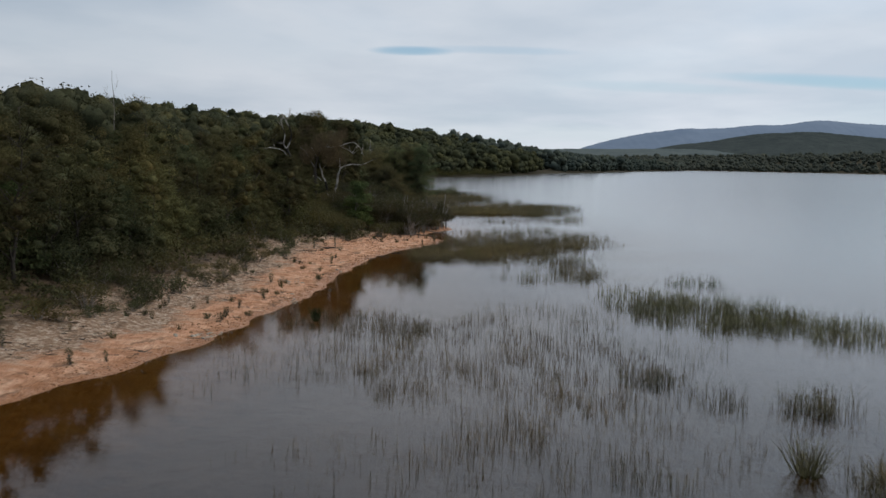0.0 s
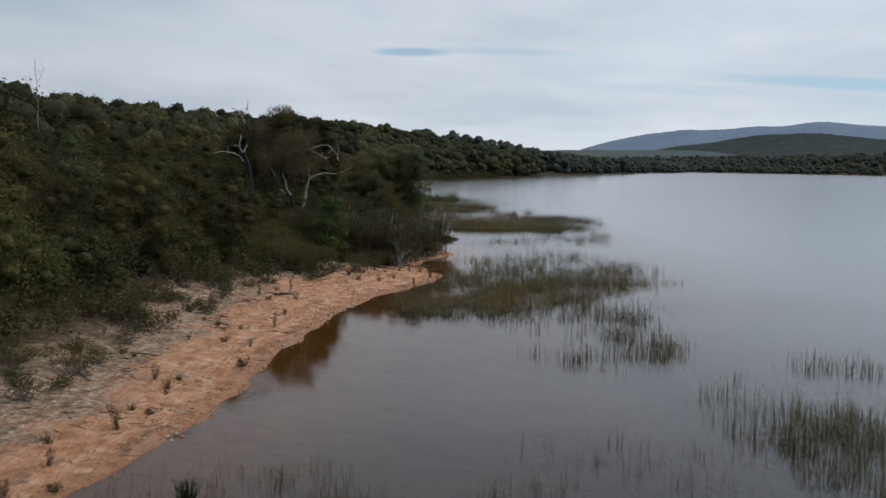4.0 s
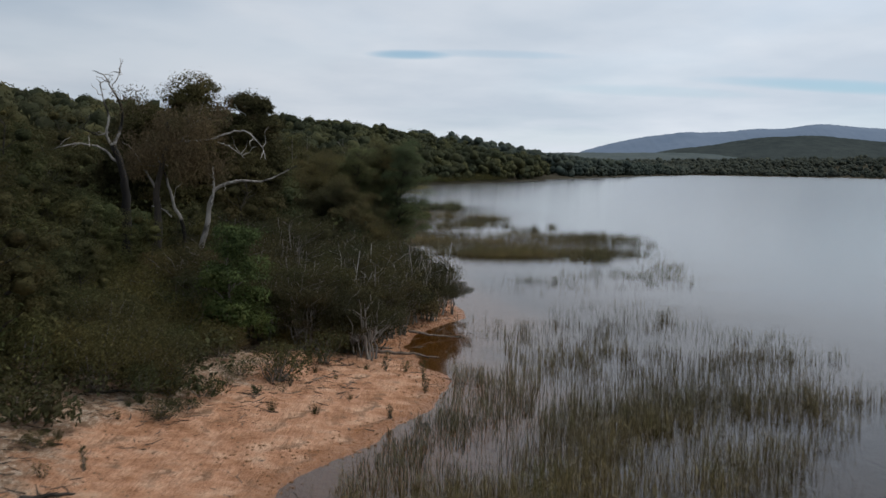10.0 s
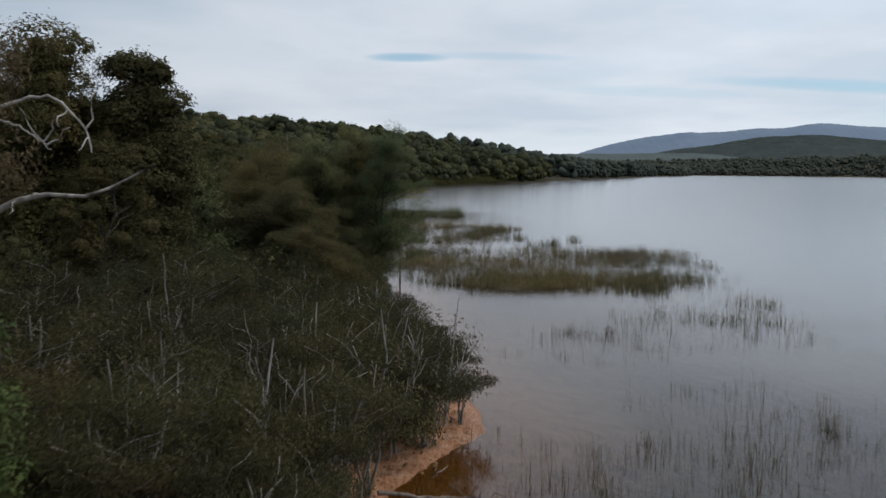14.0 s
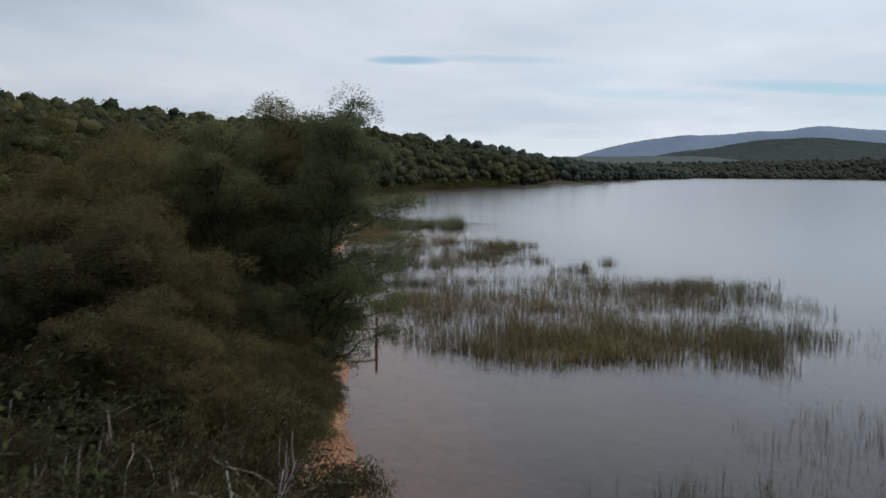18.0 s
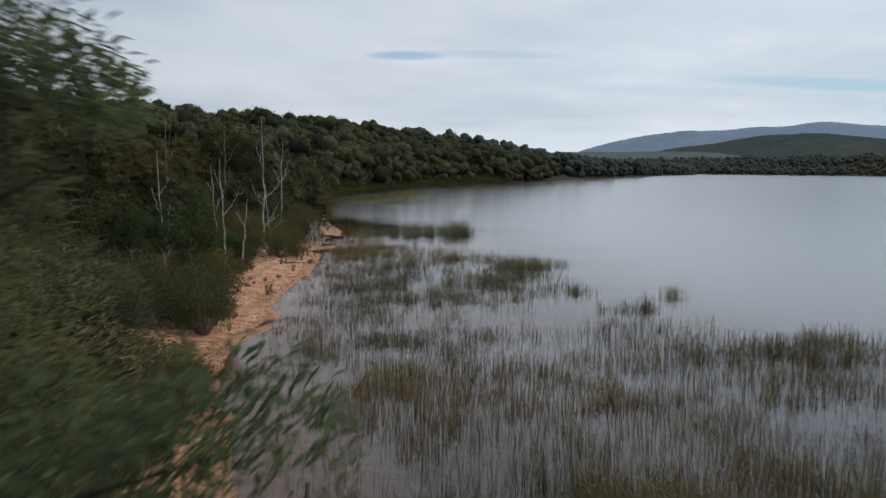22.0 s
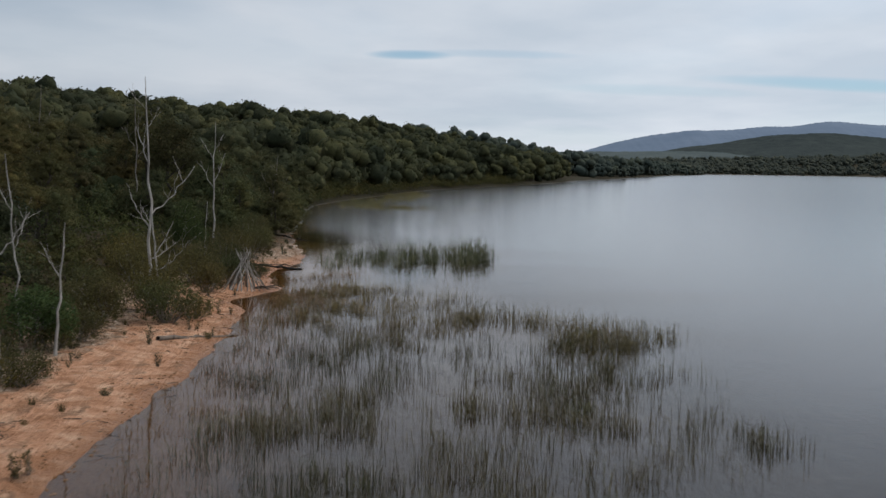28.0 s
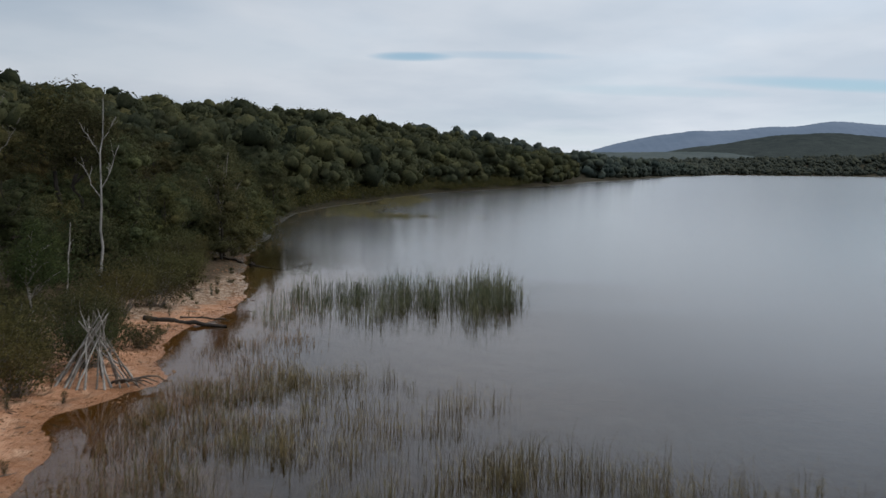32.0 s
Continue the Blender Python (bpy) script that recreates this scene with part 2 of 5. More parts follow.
bark_dark = bark_material("dark_bark", (0.020, 0.017, 0.014), (0.075, 0.062, 0.050))
bark_pale = bark_material("pale_dead_wood", (0.150, 0.135, 0.120), (0.46, 0.43, 0.39), 7.0, 0.55)
bark_burnt = bark_material("scorched_wood", (0.010, 0.009, 0.008), (0.030, 0.026, 0.023))
bark_stem = bark_material("grey_stem", (0.085, 0.075, 0.064), (0.280, 0.250, 0.215), 7.0, 0.6)
bark_half = bark_material("bleached_and_scorched_wood", (0.100, 0.088, 0.078), (0.47, 0.43, 0.38), 6.0, 0.45, (0.014, 0.012, 0.010))
drift = bark_material("driftwood", (0.055, 0.042, 0.033), (0.230, 0.185, 0.150), 8.0, 0.5)


def stone_material(name, a, b):
    m = Mat(name)
    k = m.noise(5.0, 6, 0.65)
    c = m.ramp(k, (0.3, a), (0.7, b))
    return m.done(m.surface(c, 0.85, m.bump(k, 0.7, 0.03)))


stone_pale = stone_material("pale_stone", (0.20, 0.165, 0.125), (0.46, 0.41, 0.33))
stone_sand = stone_material("sandy_clod", (0.15, 0.080, 0.045), (0.40, 0.27, 0.17))
stone_rust = stone_material("rusty_stone", (0.17, 0.085, 0.045), (0.42, 0.24, 0.13))


def ground_material():
    """Sand, litter, forest soil and a lake bed painted darker offshore, by the distance from the water's edge that the
    mesh carries.
    """
    m = Mat("shore_ground")
    inland = m.n("Attribute")
    inland.attribute_name = "inland"
    litter_edge = m.n("Attribute")
    litter_edge.attribute_name = "litter"
    s, lit = inland.outputs["Fac"], litter_edge.outputs["Fac"]
    fine, mid, big = m.noise(9.0, 6, 0.7), m.noise(1.6, 5, 0.6), m.noise(0.35, 4, 0.5)
    sand = m.ramp(mid, (0.30, (0.34, 0.160, 0.082)), (0.5, (0.540, 0.290, 0.172)), (0.72, (0.68, 0.440, 0.296)))
    # darker grain and clods, strengthened to put shadow streaks of lumpy sand into colour
    sand = m.mix(m.span(fine, 0.54, 0.72, 0, 0.42), sand, (0.27, 0.125, 0.064))
    clod = m.noise(26.0, 4, 0.7)
    sand = m.mix(m.span(clod, 0.52, 0.70, 0, 0.42), sand, (0.32, 0.150, 0.078))
    rill = m.noise(2.2, 5, 0.6, stretch=(2.4, 0.55, 1))
    sand = m.mix(m.span(rill, 0.57, 0.70, 0, 0.4), sand, (0.26, 0.120, 0.062))
    wet = m.span(m.calc("ADD", s, m.calc("MULTIPLY", m.calc("SUBTRACT", mid, 0.5), 1.4)), 0.05, 1.05, 0.7, 0.0)
    sand = m.mix(wet, sand, (0.30, 0.138, 0.064))
    # grey-white litter and lichen on the upper beach
    grey = m.ramp(m.noise(4.5, 6, 0.75), (0.36, (0.095, 0.066, 0.044)), (0.50, (0.26, 0.190, 0.130)), (0.64, (0.58, 0.51, 0.41)))
    soil = m.ramp(m.noise(2.4, 6, 0.7), (0.3, (0.040, 0.030, 0.020)), (0.55, (0.095, 0.068, 0.042)), (0.75, (0.17, 0.115, 0.07)))
    edge = m.calc("ADD", lit, m.calc("ADD", m.calc("MULTIPLY", m.calc("SUBTRACT", mid, 0.5), 2.6), m.calc("MULTIPLY", m.calc("SUBTRACT", big, 0.5), 4.0)))
    c = m.mix(m.span(edge, -0.4, 0.9, 0.0, 0.8), sand, grey)
    c = m.mix(m.span(edge, 2.2, 4.2), c, soil)
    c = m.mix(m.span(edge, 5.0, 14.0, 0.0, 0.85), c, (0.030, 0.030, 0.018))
    # bed browns darker offshore, standing in for light lost in stained water
    deep_bed = m.ramp(mid, (0.3, (0.060, 0.036, 0.022)), (0.7, (0.105, 0.064, 0.040)))
    c = m.mix(m.span(m.calc("ADD", s, m.calc("MULTIPLY", m.calc("SUBTRACT", mid, 0.5), 1.5)), -5.2, -0.9, 1.0, 0.0), c, deep_bed)
    # strand lines left by falling water
    line = m.calc("SINE", m.calc("ADD", m.calc("MULTIPLY", s, 6.5), m.calc("MULTIPLY", mid, 9.0)))
    strand = m.calc("MULTIPLY", m.span(line, 0.45, 1.0), m.span(m.noise(0.8, 4, 0.6), 0.45, 0.62))
    c = m.mix(m.calc("MULTIPLY", strand, m.span(s, 0.1, 0.5, 0.0, 0.6)), c, (0.115, 0.066, 0.038))
    hb = m.calc("ADD", m.calc("ADD", m.calc("MULTIPLY", fine, 0.5), m.calc("MULTIPLY", clod, 0.22)), m.calc("ADD", m.calc("MULTIPLY", line, 0.18), m.calc("ADD", mid, rill)))
    rough = m.span(s, 0.0, 0.9, 0.35, 0.92)
    return m.done(m.surface(c, rough, m.bump(hb, 1.0, 0.2), 0.08))


def water_material():
    """Tannin-stained water: brown when looked into, a mirror of the sky at a low angle; glassy by the shore, ruffled on the open lake."""
    m = Mat("lake_water")
    tc = m.n("TexCoord").outputs["Object"]
    off = m.n("Attribute")
    off.attribute_name = "inland"
    small = m.noise(2.6, 3, 0.55, tc, (1.0, 1.9, 1))
    wide = m.noise(0.20, 4, 0.55, tc, (0.6, 1.6, 1))
    drift_ = m.noise(0.05, 3, 0.5, tc, (0.5, 2.2, 1))
    lake = m.span(m.calc("ADD", off.outputs["Fac"], m.calc("MULTIPLY", m.calc("SUBTRACT", drift_, 0.5), 16.0)), -24.0, -4.0, 1.0, 0.0)
    nrm = m.n("Bump", Height=small, Strength=m.span(lake, 0.0, 1.0, 0.09, 0.26), Distance=0.02).outputs[0]
    nrm = m.n("Bump", Height=wide, Strength=0.05, Distance=0.05, Normal=nrm).outputs[0]
    fr = m.n("Fresnel", IOR=1.333, Normal=nrm).outputs[0]
    tr = m.n("BsdfTransparent")
    tr.inputs[0].default_value = (0.56, 0.515, 0.31, 1)
    gl = m.n("BsdfGlossy", Roughness=m.span(lake, 0.0, 1.0, 0.012, 0.13), Normal=nrm)
    # gloss tinted darker and browner near shore, dimming the mirrored sky there
    m.put(gl.inputs[0], m.mix(lake, (0.80, 0.762, 0.748), (0.97, 0.965, 0.965)))
    mx = m.n("MixShader", Fac=fr)
    m.put(mx.inputs[1], tr.outputs[0]), m.put(mx.inputs[2], gl.outputs[0])
    return m.done(mx.outputs[0])


def hazy_hill_material(name, a, b, scale):
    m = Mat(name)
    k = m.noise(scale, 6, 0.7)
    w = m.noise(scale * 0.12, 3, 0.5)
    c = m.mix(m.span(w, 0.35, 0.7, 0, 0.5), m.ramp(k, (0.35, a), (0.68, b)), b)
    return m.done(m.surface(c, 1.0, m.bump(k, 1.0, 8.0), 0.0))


ground_mat, water_mat = ground_material(), water_material()
# aerial haze is painted into these hill colours, bluest on the far range
hill_near = hazy_hill_material("wooded_hill", (0.036, 0.045, 0.045), (0.060, 0.070, 0.066), 0.03)
hill_mid = hazy_hill_material("green_hill", (0.070, 0.086, 0.088), (0.104, 0.122, 0.116), 0.02)
hill_haze_blue = hazy_hill_material("haze_blue_mountain", (0.132, 0.172, 0.230), (0.163, 0.204, 0.262), 0.006)

# ---- mesh helpers ----
rng = np.random.default_rng(7)


def quad_mesh(name, v, q, smooth=False):
    """A mesh of quads from arrays that code worked out."""
    me = bpy.data.meshes.new(name)
    v, q = np.asarray(v, float).reshape(-1, 3), np.asarray(q, np.int32).reshape(-1, 4)
    me.vertices.add(len(v))
    me.vertices.foreach_set("co", v.ravel())
    me.loops.add(q.size)
    me.loops.foreach_set("vertex_index", q.ravel())
    me.polygons.add(len(q))
    me.polygons.foreach_set("loop_start", np.arange(len(q), dtype=np.int32) * 4)
    me.polygons.foreach_set("use_smooth", np.full(len(q), smooth))
    me.update(calc_edges=True)
    return me


class Quads:
    """Collects quads: tubes, leaves and lumps."""

    def __init__(self):
        self.v, self.q, self.n, self.tones, self.tone = [], [], 0, [], 0.5

    def add(self, v, q):
        self.v.append(np.asarray(v, float).reshape(-1, 3))
        self.q.append(np.asarray(q, np.int64).reshape(-1, 4) + self.n)
        self.n += len(self.v[-1])
        self.tones.append(np.full(len(self.v[-1]), self.tone))

    def tube(self, pts, rad, sides=6):
        pts, rad = np.asarray(pts, float), np.asarray(rad, float)
        n = len(pts)
        d = np.gradient(pts, axis=0)
        d /= np.linalg.norm(d, axis=1, keepdims=True) + 1e-9
        ref = np.where(np.abs(d[:, 2:3]) > 0.9, [[1.0, 0, 0]], [[0, 0, 1.0]])
        a = np.cross(d, ref)
        a /= np.linalg.norm(a, axis=1, keepdims=True) + 1e-9
        b = np.cross(d, a)
        th = np.arange(sides) * 2 * math.pi / sides
        ring = pts[:, None] + rad[:, None, None] * (np.cos(th)[None, :, None] * a[:, None] + np.sin(th)[None, :, None] * b[:, None])
        i, j = np.meshgrid(np.arange(n - 1), np.arange(sides), indexing="ij")
        k = (j + 1) % sides
        q = np.stack([i * sides + j, i * sides + k, (i + 1) * sides + k, (i + 1) * sides + j], -1)
        self.add(ring, q)

    def leaves(self, c, along, length, width, facing=None):
        """Leaf blades: a folded diamond at each centre, along a direction, its flat side towards facing."""
        c, along = np.asarray(c, float), np.asarray(along, float)
        n = len(c)
        along = along / (np.linalg.norm(along, axis=1, keepdims=True) + 1e-9)
        side = np.cross(along, rng.normal(size=(n, 3)) if facing is None else facing)
        side /= np.linalg.norm(side, axis=1, keepdims=True) + 1e-9
        length, width = np.broadcast_to(length, n)[:, None], np.broadcast_to(width, n)[:, None]
        up = np.cross(side, along) * width * 0.35
        v = np.stack([c - along * length / 2, c + side * width / 2 + up, c + along * length / 2, c - side * width / 2 + up], 1)
        self.add(v, np.arange(n * 4).reshape(n, 4))

    def lump(self, c, r, seg=8, rings=5, rough=0.2):
        """An uneven rounded lump."""
        th = np.arange(seg) * 2 * math.pi / seg
        ph = np.linspace(0.06, math.pi - 0.06, rings + 1)
        d = np.stack([np.sin(ph)[:, None] * np.cos(th), np.sin(ph)[:, None] * np.sin(th), np.repeat(np.cos(ph)[:, None], seg, 1)], -1)
        k = 1 + rng.uniform(-rough, rough, (rings + 1, seg, 1))
        i, j = np.meshgrid(np.arange(rings), np.arange(seg), indexing="ij")
        e = (j + 1) % seg
        q = np.stack([i * seg + j, (i + 1) * seg + j, (i + 1) * seg + e, i * seg + e], -1)
        self.add(np.asarray(c) + d * k * np.asarray(r), q)

    def mesh(self, name, mat, smooth=False):
        me = quad_mesh(name, np.concatenate(self.v), np.concatenate(self.q), smooth)
        me.attributes.new("tone", "FLOAT", "POINT").data.foreach_set("value", np.concatenate(self.tones).astype(np.float32))
        me.materials.append(mat)
        return me


def part(name, me, parent=None, label=""):
    ob = new(name, me)
    ob.parent = parent
    if label:
        ob["label"] = label
    return ob


def thing(name, label, category, group="", kind=""):
    return tagged(new(name), label, category, group, kind)


def bend(a, b, n=6, sag=0.1, wander=0.06):
    """A wandering line from a to b."""
    a, b = np.asarray(a, float), np.asarray(b, float)
    t = np.linspace(0, 1, n)[:, None]
    size = np.linalg.norm(b - a)
    w = rng.normal(0, wander * size, (n, 3)) * (t * (1 - t)) * 3
    out = a + (b - a) * t + w
    out[:, 2] += sag * size * (t * (1 - t))[:, 0] * 4
    return out


# ---- the plan: water's edge, land, lake ----
SHORE_A = [(-24, -60), (-14, 5), (-12, 17), (-10.4, 25.4), (-9, 29.8), (-7.6, 34.7), (-7.0, 38.6), (-6.7, 42.5), (-5.9, 46), (-5.6, 50),
           (-5.4, 56), (-5, 60), (-4.7, 63), (-4.3, 67), (-3.3, 72), (-1.8, 75.2), (-0.4, 79), (-0.1, 82.8), (-1.1, 86.5), (-1.6, 88.4),
           (-1.0, 91.4), (0.8, 96.5), (0.5, 100), (-0.2, 104), (-0.8, 106.6), (-1.8, 112), (-2.6, 118.5), (-3.0, 122.8), (-3.4, 127), (-4.4, 133)]
SHORE_B = [(-5.2, 137.3), (-7.2, 145), (-7.5, 149.5), (-6.9, 153.4), (-6.8, 157), (-7.7, 160), (-7.9, 165.4), (-7.8, 173), (-8.1, 181.2), (-8.5, 187),
           (-9.8, 192), (-8.4, 195.5), (-8.7, 198), (-9.9, 202), (-10, 206), (-9.2, 210), (-9.7, 216), (-11.6, 226), (-13.3, 235), (-15, 255),
           (-16.7, 264), (-19, 300), (-17.5, 320), (-12, 360), (-3.5, 416), (22.6, 500), (50, 600), (64, 670), (105, 790), (125, 880)]
SHORE_C = [(240, 1300), (330, 1550), (420, 1900), (800, 2250), (1500, 2350), (2500, 2300), (3600, 1500), (4400, 400)]
SHORE = np.array(SHORE_A + SHORE_B + SHORE_C, float)


def inland_of(x, y):
    """Metres from the water's edge: positive on land, negative in the lake."""
    p = np.stack([np.asarray(x, float).ravel(), np.asarray(y, float).ravel()], 1)
    best, sign = np.full(len(p), 1e9), np.ones(len(p))
    for a, b in zip(SHORE[:-1], SHORE[1:]):
        d = b - a
        t = np.clip(((p - a) @ d) / (d @ d), 0, 1)
        near = a + t[:, None] * d
        dist = np.hypot(*(p - near).T)
        cr = d[0] * (p[:, 1] - a[1]) - d[1] * (p[:, 0] - a[0])
        m = dist < best - 1e-9
        best, sign = np.where(m, dist, best), np.where(m, np.where(cr >= 0, 1.0, -1.0), sign)
    s = best * sign
    # small scallops and nibbles in the edge
    px, py = p[:, 0], p[:, 1]
    s = s + (0.20 * wave(px, py, 1.2, 21) + 0.11 * wave(px, py, 3.2, 22)) * np.exp(-(s / 3.5) ** 2) * np.clip((330 - py) / 60, 0, 1)
    return s.reshape(np.shape(x))


def wave(x, y, f, seed):
    """Smooth unevenness without a visible period."""
    r = np.random.default_rng(seed)
    out = 0
    for _ in range(7):
        a, ph, k = r.uniform(0, 6.283), r.uniform(0, 6.283), f * r.uniform(0.6, 1.7)
        out = out + np.sin(k * (x * math.cos(a) + y * math.sin(a)) + ph)
    return out / 4.2


def crest(y):
    return np.interp(y, [0, 100, 270, 440, 600, 770, 950, 1100, 1500, 2000, 2300], [7, 8, 11.5, 15, 17.5, 17, 13, 7, 7, 26, 38])


def lowland(x, y):
    """The opposite shore is low to the west and climbs eastwards."""
    return np.where(np.asarray(y) > 1500, np.interp(x, [300, 700, 1100, 1500], [0.30, 0.55, 0.95, 1.1]), 1.0)


def height(x, y, s=None):
    s = inland_of(x, y) if s is None else s
    x, y = np.asarray(x, float), np.asarray(y, float)
    step = np.interp(y, [0, 60, 85, 100, 130, 145, 400, 600], [5, 5, 5.5, 4, 4, 6, 5, 3])
    low = np.interp(s, [0, 0.4, 3.0, 6.0], [0, 0.07, 0.24, 0.52])
    bank = np.clip(s - step, 0, 7) * 0.16
    rise = np.clip(s - 8, 0, 100) / 100
    hill = (crest(y) * lowland(x, y) - 1.5) * rise * rise * (3 - 2 * rise) * np.interp(s, [0, 120, 500], [1, 1, 1.25])
    land = low + np.minimum(bank, 1.1) + hill
    rough = 0.035 * wave(x, y, 2.6, 3) * np.clip(s / 1.5, 0, 1) + 0.05 * wave(x, y, 0.8, 4) * np.clip(s / 3, 0, 1) + 0.35 * wave(x, y, 0.11, 5) * np.clip((s - 9) / 20, 0, 1)
    bed = -np.interp(-s, [0, 1, 2, 4, 12, 60], [0, 0.06, 0.16, 0.42, 1.1, 3.0]) + 0.03 * wave(x, y, 1.9, 6) * np.clip(-s / 2, 0, 1)
    return np.where(s > 0, land + rough, bed)


def z_at(x, y):
    return float(height(np.array([x]), np.array([y]))[0])


def ground_sheet():
    xs = np.concatenate([np.arange(-3000, -300, 180), np.arange(-300, -70, 14), np.arange(-70, -26, 2.2), np.arange(-26, -14, 0.42), np.arange(-14, 4, 0.26), np.arange(4, 5, 0.42), np.arange(5, 30, 1.6),
                         np.arange(30, 300, 18), np.arange(300, 4700, 90)])
    ys = np.concatenate([np.arange(-400, -20, 40), np.arange(-20, 14, 2), np.arange(14, 240, 0.3), np.arange(240, 330, 1.5), np.arange(330, 700, 10), np.arange(700, 4800, 55)])
    x, y = np.meshgrid(xs, ys, indexing="ij")
    s = inland_of(x, y)
    z = height(x, y, s)
    nx, ny = x.shape
    i, j = np.meshgrid(np.arange(nx - 1), np.arange(ny - 1), indexing="ij")
    q = np.stack([i * ny + j, (i + 1) * ny + j, (i + 1) * ny + j + 1, i * ny + j + 1], -1)
    me = quad_mesh("ground", np.stack([x, y, z], -1), q, True)
    me.attributes.new("inland", "FLOAT", "POINT").data.foreach_set("value", s.astype(np.float32).ravel())
    lit = s - np.interp(y, [0, 30, 44, 60, 70, 78, 84, 90, 104, 125, 138, 150, 165, 190, 205, 228, 248], [2.2, 2.2, 2.4, 3.2, 4.2, 5.2, 4.6, 2.6, 0.7, 1.0, 3.0, 3.6, 3.4, 3.0, 2.6, -3.5, -14])
    lit = lit - 5.0 * np.exp(-((x + 11.6) / 2.2) ** 2 - ((y - 149) / 3.2) ** 2) - 3.0 * np.exp(-((x + 9.6) / 1.9) ** 2 - ((y - 146) / 4.5) ** 2)
    me.attributes.new("litter", "FLOAT", "POINT").data.foreach_set("value", lit.astype(np.float32).ravel())
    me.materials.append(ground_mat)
    return tagged(new("ground", me), "orange sandy beach rising to litter-strewn forest soil", "ground", kind="structure")


def water_sheet():
    xs = np.concatenate([np.arange(-40, 40, 4), np.arange(40, 200, 20), np.arange(200, 4700, 150)]).astype(float)
    ys = np.concatenate([np.arange(-400, 0, 50), np.arange(0, 400, 5), np.arange(400, 4800, 80)]).astype(float)
    x, y = np.meshgrid(xs, ys, indexing="ij")
    nx, ny = x.shape
    i, j = np.meshgrid(np.arange(nx - 1), np.arange(ny - 1), indexing="ij")
    q = np.stack([i * ny + j, (i + 1) * ny + j, (i + 1) * ny + j + 1, i * ny + j + 1], -1)
    me = quad_mesh("water", np.stack([x, y, x * 0], -1), q)
    me.attributes.new("inland", "FLOAT", "POINT").data.foreach_set("value", (inland_of(x, y) - np.clip((y - 218) * 0.6, 0, 24)).astype(np.float32).ravel())
    me.materials.append(water_mat)
    return tagged(new("water", me), "calm brown-stained lake water mirroring the pale sky", "lake", kind="structure")


ground_sheet()
water_sheet()


def ridge(name, label, mat, y0, depth, xs, hs, bump, seed, n=160):
    """A long hill: rises from its foot to an uneven crest and falls away behind."""
    x = np.linspace(xs[0], xs[-1], n)
    r = np.random.default_rng(seed)
    top = np.interp(x, xs, hs)
    k = np.ones(9) / 9
    top = np.convolve(np.pad(top, 4, mode="edge"), k, "valid") + bump * (r.uniform(-1, 1, n) * 0.5 + 0.9 * wave(x, x * 0, 0.02, seed))
    prof = np.array([0, 0.35, 0.65, 0.88, 1.0, 0.85, 0.0])
    along = np.array([0, 0.18, 0.36, 0.58, 0.75, 0.9, 1.1])
    X = np.repeat(x[:, None], 7, 1)
    Y = y0 + depth * along[None] + wave(X, X * 0, 0.004, seed + 1) * depth * 0.08
    Z = np.maximum(top, 0)[:, None] * prof[None] + wave(X, Y, 0.03, seed + 5) * bump * 1.5 * (prof > 0)[None] - 0.5
    i, j = np.meshgrid(np.arange(n - 1), np.arange(6), indexing="ij")
    q = np.stack([i * 7 + j, (i + 1) * 7 + j, (i + 1) * 7 + j + 1, i * 7 + j + 1], -1)
    me = quad_mesh(name, np.stack([X, Y, Z], -1), q, True)
    me.materials.append(mat)
    return tagged(new(name, me), label, "hill", kind="structure")


ridge("backdrop_mountain", "long wooded mountain range painted blue-grey for haze", hill_haze_blue, 3900, 700,
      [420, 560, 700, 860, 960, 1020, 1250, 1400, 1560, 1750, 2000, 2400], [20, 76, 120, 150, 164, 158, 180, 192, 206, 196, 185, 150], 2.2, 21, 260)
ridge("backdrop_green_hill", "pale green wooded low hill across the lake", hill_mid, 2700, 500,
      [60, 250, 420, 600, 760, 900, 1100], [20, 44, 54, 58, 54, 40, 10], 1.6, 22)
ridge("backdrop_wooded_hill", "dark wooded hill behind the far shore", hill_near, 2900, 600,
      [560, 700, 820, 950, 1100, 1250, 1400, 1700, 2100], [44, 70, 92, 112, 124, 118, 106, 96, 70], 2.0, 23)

# ---- plants: one function for each kind ----


def sprays(q, centres, radii, per, length, width, flat=0.7, droop=0.0, out=0.6, shell=0.0):
    """Leaves in uneven clumps, pointing outwards; a shell clump carries its leaves on its upper skin."""
    for c, r in zip(centres, radii):
        n = max(3, int(per * rng.uniform(0.75, 1.25)))
        d = rng.normal(size=(n, 3))
        if shell:
            d[:, 2] = np.where(rng.random(n) < 0.8, np.abs(d[:, 2]) - 0.15, d[:, 2])
        d /= np.linalg.norm(d, axis=1, keepdims=True)
        k = (rng.uniform(0.74, 1.06, (n, 1)) if shell else rng.uniform(0.25, 1.0, (n, 1)) ** 0.6) * r * (1 + 0.08 * rng.normal(size=(n, 1)))
        if shell:
            ph = rng.uniform(0, 6.283, 3)
            k = k * (1 + 0.17 * np.sin(4.5 * d[:, :1] + ph[0]) + 0.17 * np.sin(4.5 * d[:, 1:2] + ph[1]) + 0.14 * np.sin(6 * d[:, 2:] + ph[2]))
        p = np.asarray(c) + d * k * [1, 1, flat]
        facing = d * 1.0 + [0, 0, 0.35] + rng.normal(size=(n, 3)) * 0.36
        along = np.cross(facing, rng.normal(size=(n, 3))) + d * out * 0.3
        along[:, 2] -= droop
        q.leaves(p, along, length * rng.uniform(0.6, 1.35, n), width * rng.uniform(0.7, 1.3, n), facing)


